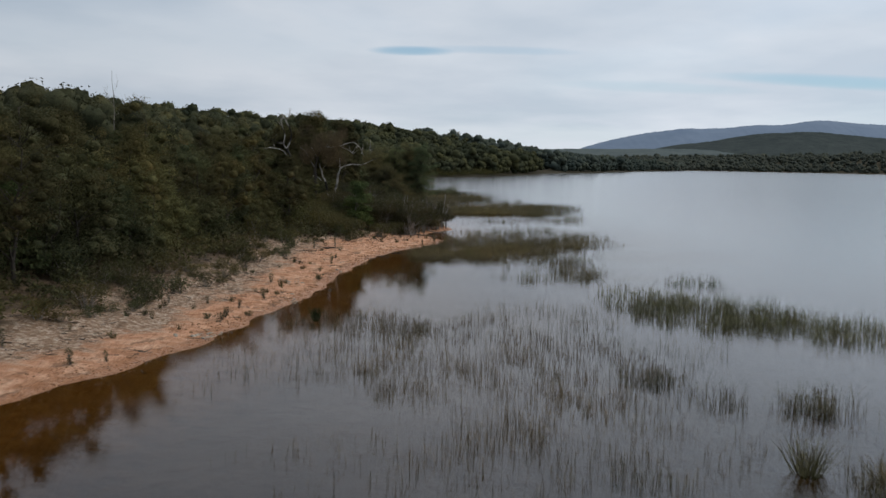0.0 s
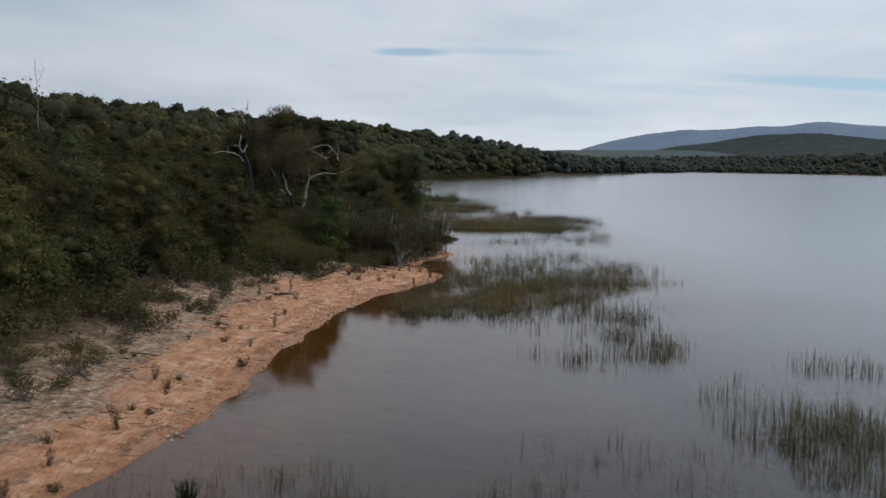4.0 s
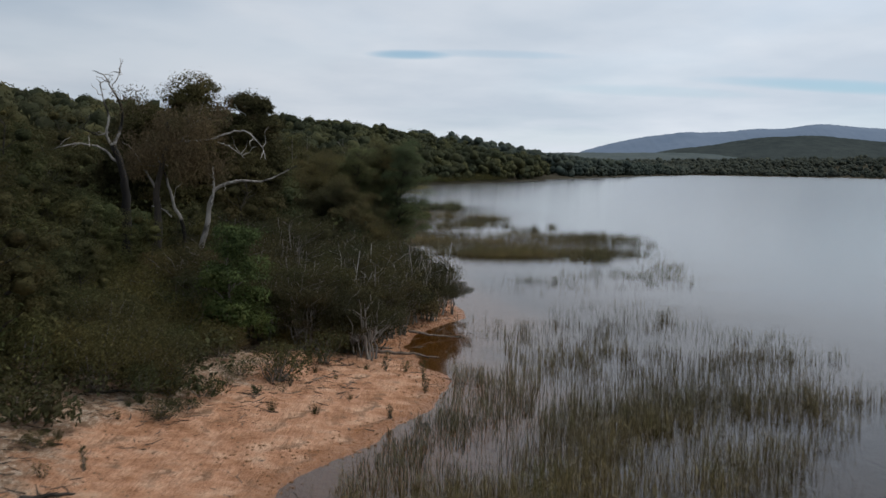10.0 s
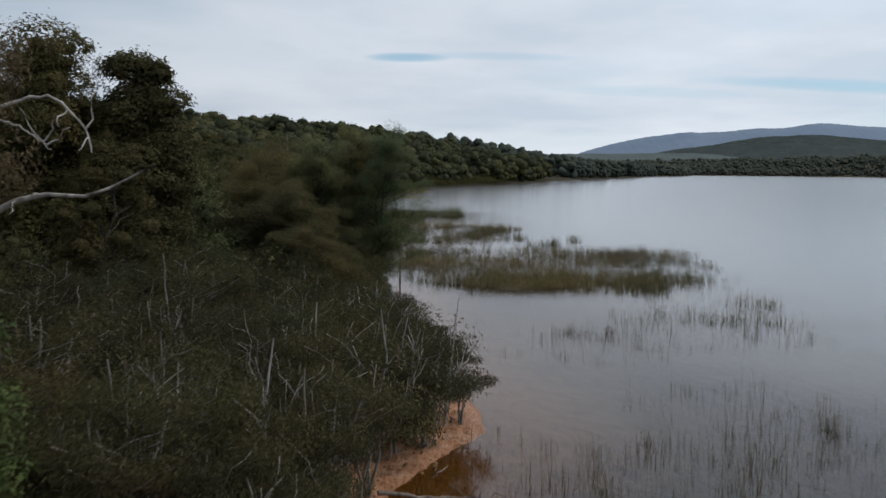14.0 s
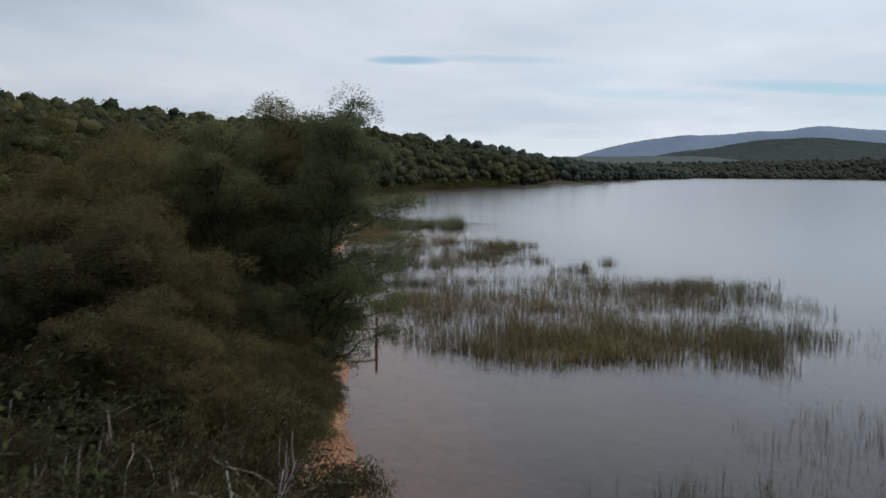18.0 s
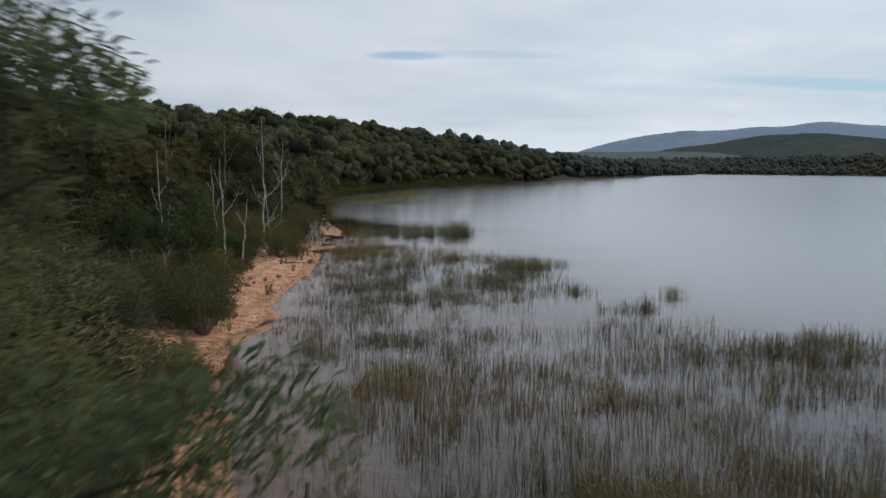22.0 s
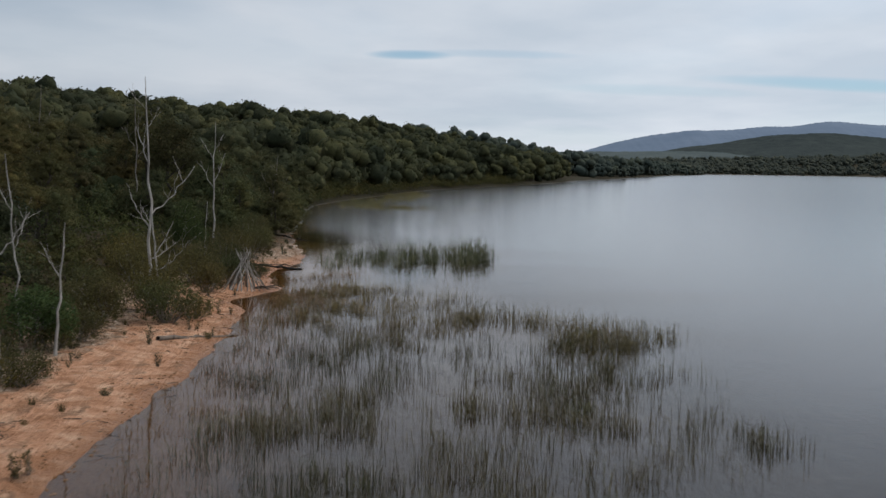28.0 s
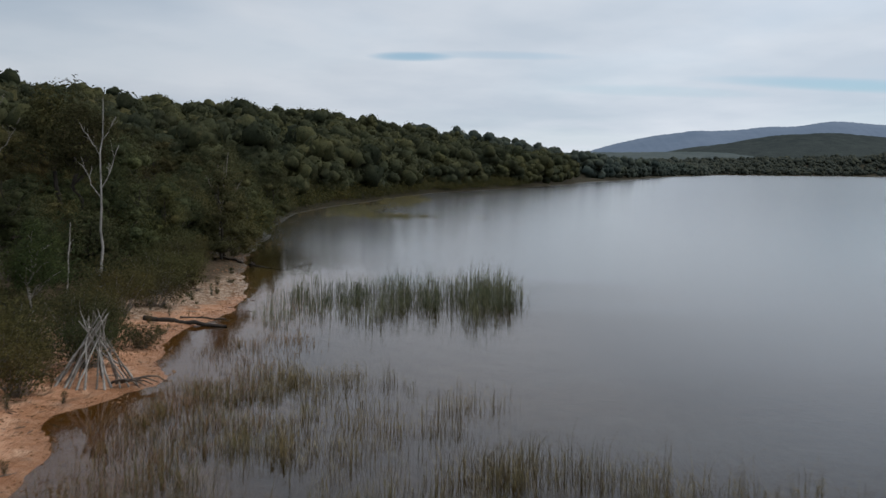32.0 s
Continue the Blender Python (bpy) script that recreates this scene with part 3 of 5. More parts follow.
def crown_points(h, r, low, n, shape):
    """Clump centres filling a crown between height low and h."""
    pts = []
    while len(pts) < n:
        u = rng.uniform(-1, 1, 3)
        f = (u[2] + 1) / 2
        lim = {"umbrella": 0.55 + 0.45 * math.sin(math.pi * min(1, f * 0.9 + 0.25)), "cone": 1.05 - 0.75 * f, "round": math.sqrt(max(0.05, 1 - u[2] * u[2]))}[shape]
        if math.hypot(u[0], u[1]) < lim and (math.hypot(u[0], u[1]) > 0.35 * lim or f > 0.6):
            pts.append((u[0] * r, u[1] * r, low + f * (h - low)))
    return np.array(pts)


def leafy_tree(name, label, category, group, h, r, low, clumps, per, length, width, leaf, bark, shape="umbrella", flat=0.65, droop=0.1, trunk_r=0.14, stems=1, clump_r=0.30, split=False, limbs=26, lean_to=None, shell=0.0):
    """A tree: tapered trunk or trunks with limbs, and a crown of leaf clumps with gaps."""
    root = thing(name, label, category, group)
    wood, green = Quads(), Quads()
    pts = crown_points(h - 0.25 * r * 0.6, r * 0.85, low, clumps, shape)
    lean = rng.normal(0, 0.05 * h, 2)
    if lean_to:
        lean = np.array(lean_to, float)
        pts[:, :2] += lean * (pts[:, 2:3] / h)
    tops = []
    for k in range(stems):
        off = np.array([0, 0]) if stems == 1 else rng.normal(0, 0.16, 2)
        head = np.array([lean[0] * (0.75 if lean_to else 1) + off[0] * (1 if lean_to else 3), lean[1] + off[1] * (1 if lean_to else 3), h * (0.82 if stems == 1 else rng.uniform(0.6, 0.8))])
        line = bend((off[0], off[1], -0.15), head, 9, 0, 0.035)
        rad = np.linspace(trunk_r, trunk_r * 0.22, 9) * (1 if stems == 1 else rng.uniform(0.6, 1))
        rad[0] *= 1.35
        if split:
            one = Quads()
            one.tube(line, rad, 8)
            part("trunk", one.mesh("trunk", bark, True), root)
        else:
            wood.tube(line, rad, 7)
        tops.append((line, rad))
    for p in pts[:limbs]:
        line, rad = tops[rng.integers(len(tops))]
        reach = np.linalg.norm(line[:, :2] - p[:2], axis=1) * 0.9
        i = int(np.argmin(np.abs(line[:, 2] + reach * 0.8 - p[2]) + (line[:, 2] < low * 0.55) * 5))
        if split:
            one = Quads()
            one.tube(bend(line[i], p, 6, 0.05, 0.05), np.linspace(min(rad[i] * 0.6, 0.07), 0.010, 6), 5)
            part("limb", one.mesh("limb", bark, True), root)
        else:
            wood.tube(bend(line[i], p, 5, 0.05, 0.05), np.linspace(min(rad[i] * 0.6, 0.07), 0.012, 5), 5)
    size_of = r * clump_r * rng.uniform(0.7, 1.3, len(pts))
    sprays(green, pts, size_of, per, length, width, flat, droop, shell=shell)
    if shell:
        for p, w in zip(pts, size_of):
            green.lump(p, (w * shell, w * shell, w * shell * flat), 9, 6, 0.16)
    if not split:
        part("trunk", wood.mesh("trunk", bark, True), root)
    part("crown", green.mesh("crown", leaf, shell > 0), root)
    return root


def dead_tree(name, label, base, h, lean, forks, mat, r=0.13, group="", seed=1, curl=0.25):
    """A leafless tree: pale tapering trunk with crooked forks and twigs."""
    global rng
    keep, rng = rng, np.random.default_rng(seed)
    root = thing(name, label, "dead tree", group)
    q = Quads()
    top = np.array([lean[0], lean[1], h])
    trunk = bend((0, 0, -0.2), top, 12, 0, 0.009)
    rad = np.linspace(r * 0.56, 0.014, 12)
    rad[0] *= 1.4
    q.tube(trunk, rad, 8)
    part("trunk", q.mesh("trunk", mat, True), root)
    for f, az, length, up in forks:
        b = Quads()
        i = f * 11
        p = trunk[int(i)] + (trunk[min(11, int(i) + 1)] - trunk[int(i)]) * (i % 1)
        d = np.array([math.cos(radians(az)), math.sin(radians(az)), 0])
        end = p + d * length * math.cos(radians(up)) + np.array([0, 0, length * math.sin(radians(up))])
        line = bend(p, end, 9, -curl * 0.22, 0.03)
        r0 = float(np.interp(i, range(12), rad)) * 0.62
        b.tube(line, np.linspace(r0, 0.014, 9), 6)
        for _ in range(5):
            k = rng.integers(3, 8)
            e = line[k] + rng.normal(0, 0.22, 3) * length * 0.55 + [0, 0, 0.24 * length]
            b.tube(bend(line[k], e, 5, 0, 0.06), np.linspace(r0 * 0.32, 0.005, 5), 4)
        part("branch", b.mesh("branch", mat, True), root)
    root.location = (*base[:2], z_at(*base[:2]))
    rng = keep
    return root


def tuft(name, label, category, group, n, h, spread, leaf, width=0.02):
    """A tuft of thin upright stalks and twigs."""
    root = thing(name, label, category, group)
    q = Quads()
    for _ in range(n):
        a, k = rng.uniform(0, 6.283), rng.uniform(0.1, 1)
        b = np.array([math.cos(a) * k * spread * 0.35, math.sin(a) * k * spread * 0.35, -0.03])
        e = np.array([math.cos(a) * k * spread, math.sin(a) * k * spread, h * rng.uniform(0.55, 1)])
        q.tube(bend(b, e, 4, 0.05, 0.05), np.linspace(width / 2, width / 7, 4), 3)
    part("stalk_tuft", q.mesh("stalk_tuft", leaf), root)
    return root


def shrub(name, label, group, h, r, clumps, per, length, width, leaf, bark=None):
    """A low bush: many thin stems fanning from the root, leafy to the ground."""
    root = thing(name, label, "shrub", group)
    wood, green = Quads(), Quads()
    pts = crown_points(h * 0.9, r * 0.85, h * 0.22, clumps, "round")
    for p in pts:
        wood.tube(bend((p[0] * 0.15, p[1] * 0.15, -0.08), p, 4, 0.05, 0.06), np.linspace(0.018, 0.006, 4), 4)
    sprays(green, pts, r * 0.42 * rng.uniform(0.7, 1.25, len(pts)), per, length, width, 0.9, -0.35, 0.5)
    part("woody_base", wood.mesh("woody_base", bark or bark_stem, True), root)
    part("foliage", green.mesh("foliage", leaf), root)
    return root


def set_at(ob, x, y, turn=0.0, size=1.0, squash=1.0, sink=0.0, first=False, tip=(0, 0)):
    m = pose(x, y, z_at(x, y) - sink, tip[0], tip[1], math.degrees(turn)) @ Matrix.Diagonal((size, size, size * squash, 1))
    if first:
        ob.matrix_basis = m
        return ob
    return copy_thing(ob, m)


class Kind:
    """A family of models: the first placing of each uses the model itself, later ones are copies."""

    def __init__(self, models):
        self.models, self.used = models, set()

    def place(self, i, x, y, turn, size, squash=1.0, sink=0.0):
        i %= len(self.models)
        first = i not in self.used
        self.used.add(i)
        ob = self.models[i]
        if not first:
            m = pose(x, y, z_at(x, y) - sink, 0, 0, math.degrees(turn)) @ Matrix.Diagonal((size, size, size * squash, 1))
            made = copy_thing(ob, Matrix.Identity(4))
            made.matrix_basis = m
            return made
        return set_at(ob, x, y, turn, size, squash, sink, True)


gums = Kind([leafy_tree("gum_tree", "dark olive-green eucalypt with rounded crown on the forest slope", "tree", "gum trees on the slope", h, r, lo, c, int(per * 3.8), 0.132, 0.064, leaf_gum, bark_dark, "umbrella", 0.78, 0.15, 0.13, clump_r=0.34, shell=0.40)
             for h, r, lo, c, per in ((8.2, 2.6, 2.6, 26, 84), (9.0, 2.9, 3.0, 30, 80), (7.2, 2.5, 1.8, 26, 80), (8.6, 2.2, 2.2, 26, 80), (7.8, 3.0, 2.4, 28, 84))])
wattles = Kind([leafy_tree("wattle_tree", "bushy dark green wattle leafy almost to the ground", "tree", "wattles at the forest edge", h, r, 0.5, c, int(per * 3.8), 0.118, 0.055, leaf_wattle, bark_dark, "cone", 0.8, -0.1, 0.08, 2, 0.36, shell=0.36)
                for h, r, c, per in ((5.0, 1.9, 28, 75), (4.2, 2.0, 26, 75), (5.8, 2.0, 30, 72), (3.6, 1.8, 22, 80))])
teas = Kind([leafy_tree("tea_tree", "grey-stemmed tea tree with thin brownish-green foliage", "tree", "tea trees by the water", h, r, lo, c, int(per * 1.7), 0.095, 0.026, leaf_tea, bark_stem, "umbrella", 0.55, -0.2, 0.055, 6, 0.30)
             for h, r, lo, c, per in ((3.2, 1.8, 1.2, 30, 120), (2.7, 1.7, 0.9, 28, 120), (3.6, 1.7, 1.5, 28, 125))])
heaths = Kind([shrub("heath_shrub", "low olive-green heath bush on the upper beach", "heath bushes", h, r, c, per, 0.13, 0.035, leaf_heath)
               for h, r, c, per in ((0.9, 0.8, 16, 45), (1.2, 0.95, 18, 48), (0.65, 0.75, 14, 45))])


def sprig(name, label, group, n, h, spread, leaf):
    """A straggly low weed: a few thin stems set with small leaves."""
    root = thing(name, label, "weed", group)
    wood, green = Quads(), Quads()
    for _ in range(n):
        a, k = rng.uniform(0, 6.283), rng.uniform(0.15, 1)
        e = np.array([math.cos(a) * k * spread, math.sin(a) * k * spread, h * rng.uniform(0.5, 1)])
        line = bend((e[0] * 0.2, e[1] * 0.2, -0.03), e, 5, 0.02, 0.08)
        wood.tube(line, np.linspace(0.006, 0.002, 5), 3)
        sprays(green, line[1:], [0.05, 0.06, 0.06, 0.045], 7, 0.055, 0.016, 1.2, -0.5, 0.6)
    part("stems", wood.mesh("stems", bark_stem), root)
    part("leaves", green.mesh("leaves", leaf), root)
    return root


weeds = Kind([sprig("dry_weed", "straggly small dry brown weed on the sand", "weeds on the beach", n, h, s, m) for n, h, s, m in ((9, 0.42, 0.16, leaf_dry), (7, 0.30, 0.24, leaf_dry), (8, 0.62, 0.14, leaf_heath), (16, 0.26, 0.30, leaf_heath))])
rushes = Kind([tuft("green_rush", "small green rush tuft at the beach", "rush", "rushes on the beach", n, h, s, leaf_heath, 0.010) for n, h, s in ((60, 0.40, 0.26), (44, 0.30, 0.22))])

spots = np.random.default_rng(11)


def scatter(n, x0, x1, y0, y1, gap, ok, taken):
    """Random places that keep a gap from each other."""
    got, tries = [], 0
    X, Y = spots.uniform(x0, x1, n * 45), spots.uniform(y0, y1, n * 45)
    S = inland_of(X, Y)
    for x, y, s in zip(X, Y, S):
        if len(got) >= n:
            break
        if not ok(x, y, s):
            continue
        if taken and min((x - a) ** 2 + (y - b) ** 2 for a, b in taken) < gap * gap:
            continue
        taken.append((x, y))
        got.append((x, y, s))
    return got


def tree_line(y):
    """How far inland the trees begin."""
    return float(np.interp(y, [0, 30, 60, 80, 88, 94, 112, 116, 124, 128, 160, 200, 225, 240, 300], [9.0, 8.5, 9, 8.5, 6, 6, 3.5, 3.5, 6, 8, 8.5, 7.0, 5.5, 2.5, 1.5]))


taken_trees = [(-12.6, 94), (-10.2, 91), (-4.4, 124), (-6.9, 85), (-10.2, 104.5), (-12.3, 106)]
for x, y, s in scatter(360, -56, 0, 22, 330, 2.7, lambda x, y, s: s > tree_line(y) + 0.8 and s < 46 and not (-15.5 < x < -7.5 and 78 < y < 97) and (s < 30 or spots.random() < 0.6), taken_trees):
    if s - tree_line(y) < 3.0 or spots.random() < 0.36:
        wattles.place(int(spots.integers(4)), x, y, spots.uniform(0, 6.28), spots.uniform(0.75, 1.2), sink=0.05)
    else:
        k = spots.uniform(0.72, 1.0) * (0.88 if s < 16 or y < 140 else 1)
        gums.place(int(spots.integers(5)), x, y, spots.uniform(0, 6.28), k, sink=0.05)

# a taller front row behind the first beach
for x, y, s in scatter(64, -30, -6, 24, 82, 1.7, lambda x, y, s: tree_line(y) - 0.2 < s < tree_line(y) + 6.5 and not (x > -15.5 and y > 76), list(taken_trees)):
    if spots.random() < 0.7:
        wattles.place(int(spots.integers(4)), x, y, spots.uniform(0, 6.28), spots.uniform(0.7, 1.02), sink=0.05)
    else:
        gums.place(int(spots.integers(5)), x, y, spots.uniform(0, 6.28), spots.uniform(0.55, 0.72), sink=0.05)

# trees that crowd the water past the last beach
for x, y, s in scatter(40, -32, -8, 223, 305, 2.1, lambda x, y, s: (2.6 if y < 232 else 0.9) < s < 6.5, []):
    wattles.place(int(spots.integers(4)), x, y, spots.uniform(0, 6.28), spots.uniform(0.85, 1.3), sink=0.05)

# low wattles and young gums in front of the scorched trunk
for x, y, s in scatter(34, -16, -9.2, 77, 98, 1.5, lambda x, y, s: s > 6.5 and (x < -10.6 or y > 88), [(-13.4, 96), (-10.8, 91)]):
    wattles.place(int(spots.integers(4)), x, y, spots.uniform(0, 6.28), spots.uniform(0.48, 0.66), sink=0.05)

# tea-tree thicket on the point
taken_tea = [(-6.9, 85), (-10.2, 91)]
for x, y, s in scatter(100, -9.5, 2, 85, 119, 1.2, lambda x, y, s: (1.6 if y < 92 else 0.7 if y < 107 else 2.4) < s < (9.5 if y < 108 else 5.5), taken_tea):
    teas.place(int(spots.integers(3)), x, y, spots.uniform(0, 6.28), spots.uniform(0.75, 1.05) * (0.8 if x > -2.2 else 1), sink=0.03)

for x, y, k in ((-2.9, 85.7, 0.62), (-3.7, 86.3, 0.7), (-2.5, 87.3, 0.66), (-4.7, 85.5, 0.66), (-3.4, 87.6, 0.72), (-5.6, 86.2, 0.7), (0.1, 96.6, 0.62), (-0.4, 98.6, 0.7), (-0.1, 100.4, 0.6), (-0.7, 94.4, 0.7)):
    teas.place(int(y) % 3, x, y, y, k, sink=0.03)

for x, y, k in ((-3.3, 86.4, 0.78), (-4.1, 85.9, 0.8), (-2.9, 87.6, 0.8), (-2.5, 88.7, 0.84), (-2.1, 89.8, 0.8), (-1.8, 90.8, 0.78), (-5.0, 86.1, 0.85), (-6.0, 86.0, 0.9), (-7.2, 86.6, 0.9), (-3.6, 88.4, 0.9), (-4.5, 87.2, 0.9), (-8.2, 86.2, 0.9)):
    teas.place(int(y * 3) % 3, x, y, y * 2, k, sink=0.03)

# small wattles among the tea trees on the far side of the point
for k, (x, y, w) in enumerate(((-1.6, 101.0, .45), (-2.4, 103.4, .55), (-3.6, 101.8, .55), (-4.9, 103.0, .6), (-3.0, 106.0, .55), (-4.4, 107.4, .65), (-6.2, 104.6, .65), (-6.0, 100.6, .55), (-2.2, 98.6, .45), (-4.2, 98.6, .5), (-7.6, 102.4, .7), (-1.9, 106.8, .42))):
    wattles.place(1 if k % 2 else 3, x, y, k * 1.9, w, sink=0.05)

# heath bushes between beach and trees
taken_heath = list(taken_trees)
for x, y, s in scatter(290, -26, 0, 22, 240, 0.7, lambda x, y, s: float(np.interp(y, [20, 45, 60, 72, 80, 84, 88, 134, 142, 160, 185, 205, 240], [4.4, 4.6, 4.5, 4.8, 4.0, 3.0, 30, 30, 4.2, 4.6, 4.0, 3.6, 1.6])) < s < tree_line(y) + 3.5, taken_heath):
    heaths.place(int(spots.integers(3)), x, y, spots.uniform(0, 6.28), spots.uniform(0.6, 1.25), spots.uniform(0.7, 1.1), 0.03)

# weeds and rushes on the sand
taken_weed = []
for x, y, s in scatter(292, -18, 0, 24, 240, 0.28, lambda x, y, s: 0.3 < s < tree_line(y) - 1.5 and not 100 < y < 136 and wave(x, y, 1.1, 31) + 0.5 * wave(x, y, 2.9, 33) > 0.15 and spots.random() < (0.6 if s < 1.5 else 0.95 if s > 3.2 else 0.3), taken_weed):
    weeds.place(int(spots.integers(4)), x, y, spots.uniform(0, 6.28), spots.uniform(0.55, 1.25), sink=0.01)
for x, y, s in scatter(130, -18, 0, 24, 240, 0.4, lambda x, y, s: 1.5 < s < tree_line(y) - 1.0 and not 100 < y < 136 and wave(x, y, 0.9, 35) > 0.1, taken_weed):
    rushes.place(int(spots.integers(2)), x, y, spots.uniform(0, 6.28), spots.uniform(0.5, 0.95), sink=0.01)


def far_woods(name, label, places, tall, wide, tufts, size, seed, mat=None):
    """A wood of many trees too far off to count: lumpy crowns set with leaf tufts."""
    global rng
    keep, rng = rng, np.random.default_rng(seed)
    q = Quads()
    for x, y, g in places:
        k = rng.uniform(0.62, 1.0) if rng.random() < 0.8 else rng.uniform(1.1, 1.4)
        q.tone = rng.uniform(0, 1)
        r, h = wide * k * rng.uniform(0.85, 1.15), tall * k
        c = np.array([x, y, g + h - r * 0.95])
        nl = 9
        lobes = rng.normal(size=(nl, 3))
        lobes[:, 2] = np.abs(lobes[:, 2]) * 0.9 - 0.3
        lobes *= rng.uniform(0.40, 0.66, (nl, 1)) * r / np.linalg.norm(lobes, axis=1, keepdims=True)
        lobes[:4, 2] -= r * 0.6
        size_of = r * rng.uniform(0.40, 0.62, nl)
        for lobe, w in zip(lobes, size_of):
            q.lump(c + lobe, (w * 0.78, w * 0.78, w * 0.68), 8, 5, 0.30)
        own = rng.integers(0, nl, tufts)
        d = rng.normal(size=(tufts, 3))
        d[:, 2] = np.abs(d[:, 2]) * 1.1 - 0.4
        d /= np.linalg.norm(d, axis=1, keepdims=True)
        p = c + lobes[own] + d * size_of[own][:, None] * rng.uniform(0.74, 1.20, (tufts, 1)) * [1, 1, 0.85]
        along = np.cross(d, rng.normal(size=(tufts, 3)))
        facing = d + rng.normal(size=(tufts, 3)) * 0.5
        q.leaves(p, along, size * rng.uniform(0.7, 1.4, tufts) * k, size * 0.7 * k, facing)
    me = q.mesh(name, mat or leaf_far, True)
    rng = keep
    return tagged(new(name, me), label, "woods", kind="stuff")


def wood_places(gap, x0, x1, y0, y1, ok):
    """Places for trees about a gap apart, none in rows."""
    gx, gy = np.meshgrid(np.arange(x0, x1, gap), np.arange(y0, y1, gap), indexing="ij")
    X = (gx + np.where(np.round(gy / gap) % 2, gap / 2, 0) + spots.uniform(-0.38, 0.38, gx.shape) * gap).ravel()
    Y = (gy + spots.uniform(-0.38, 0.38, gx.shape) * gap).ravel()
    S = inland_of(X, Y)
    Z = height(X, Y, S)
    return [(x, y, z) for x, y, s, z in zip(X, Y, S, Z) if s > 0 and ok(x, y, s)]


far_woods("hillside_woods", "dark olive eucalypt woods covering the hillside", wood_places(5.0, -190, -20, 20, 430, lambda x, y, s: 38 < s < 145), 8.3, 3.3, 400, 0.34, 31)
far_woods("shore_woods", "dark eucalypt woods along the far bend of the shore", wood_places(6.0, -190, 60, 300, 760, lambda x, y, s: 2 < s < 165), 9.0, 3.7, 170, 0.58, 32)
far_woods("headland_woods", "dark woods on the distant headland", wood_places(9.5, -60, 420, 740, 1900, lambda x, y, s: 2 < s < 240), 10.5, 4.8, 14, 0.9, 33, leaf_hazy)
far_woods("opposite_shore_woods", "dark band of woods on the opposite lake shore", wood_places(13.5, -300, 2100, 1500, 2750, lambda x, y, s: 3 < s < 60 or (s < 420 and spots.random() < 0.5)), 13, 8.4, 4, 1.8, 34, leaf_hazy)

# ---- reeds in the lake ----
reed_rng = np.random.default_rng(17)


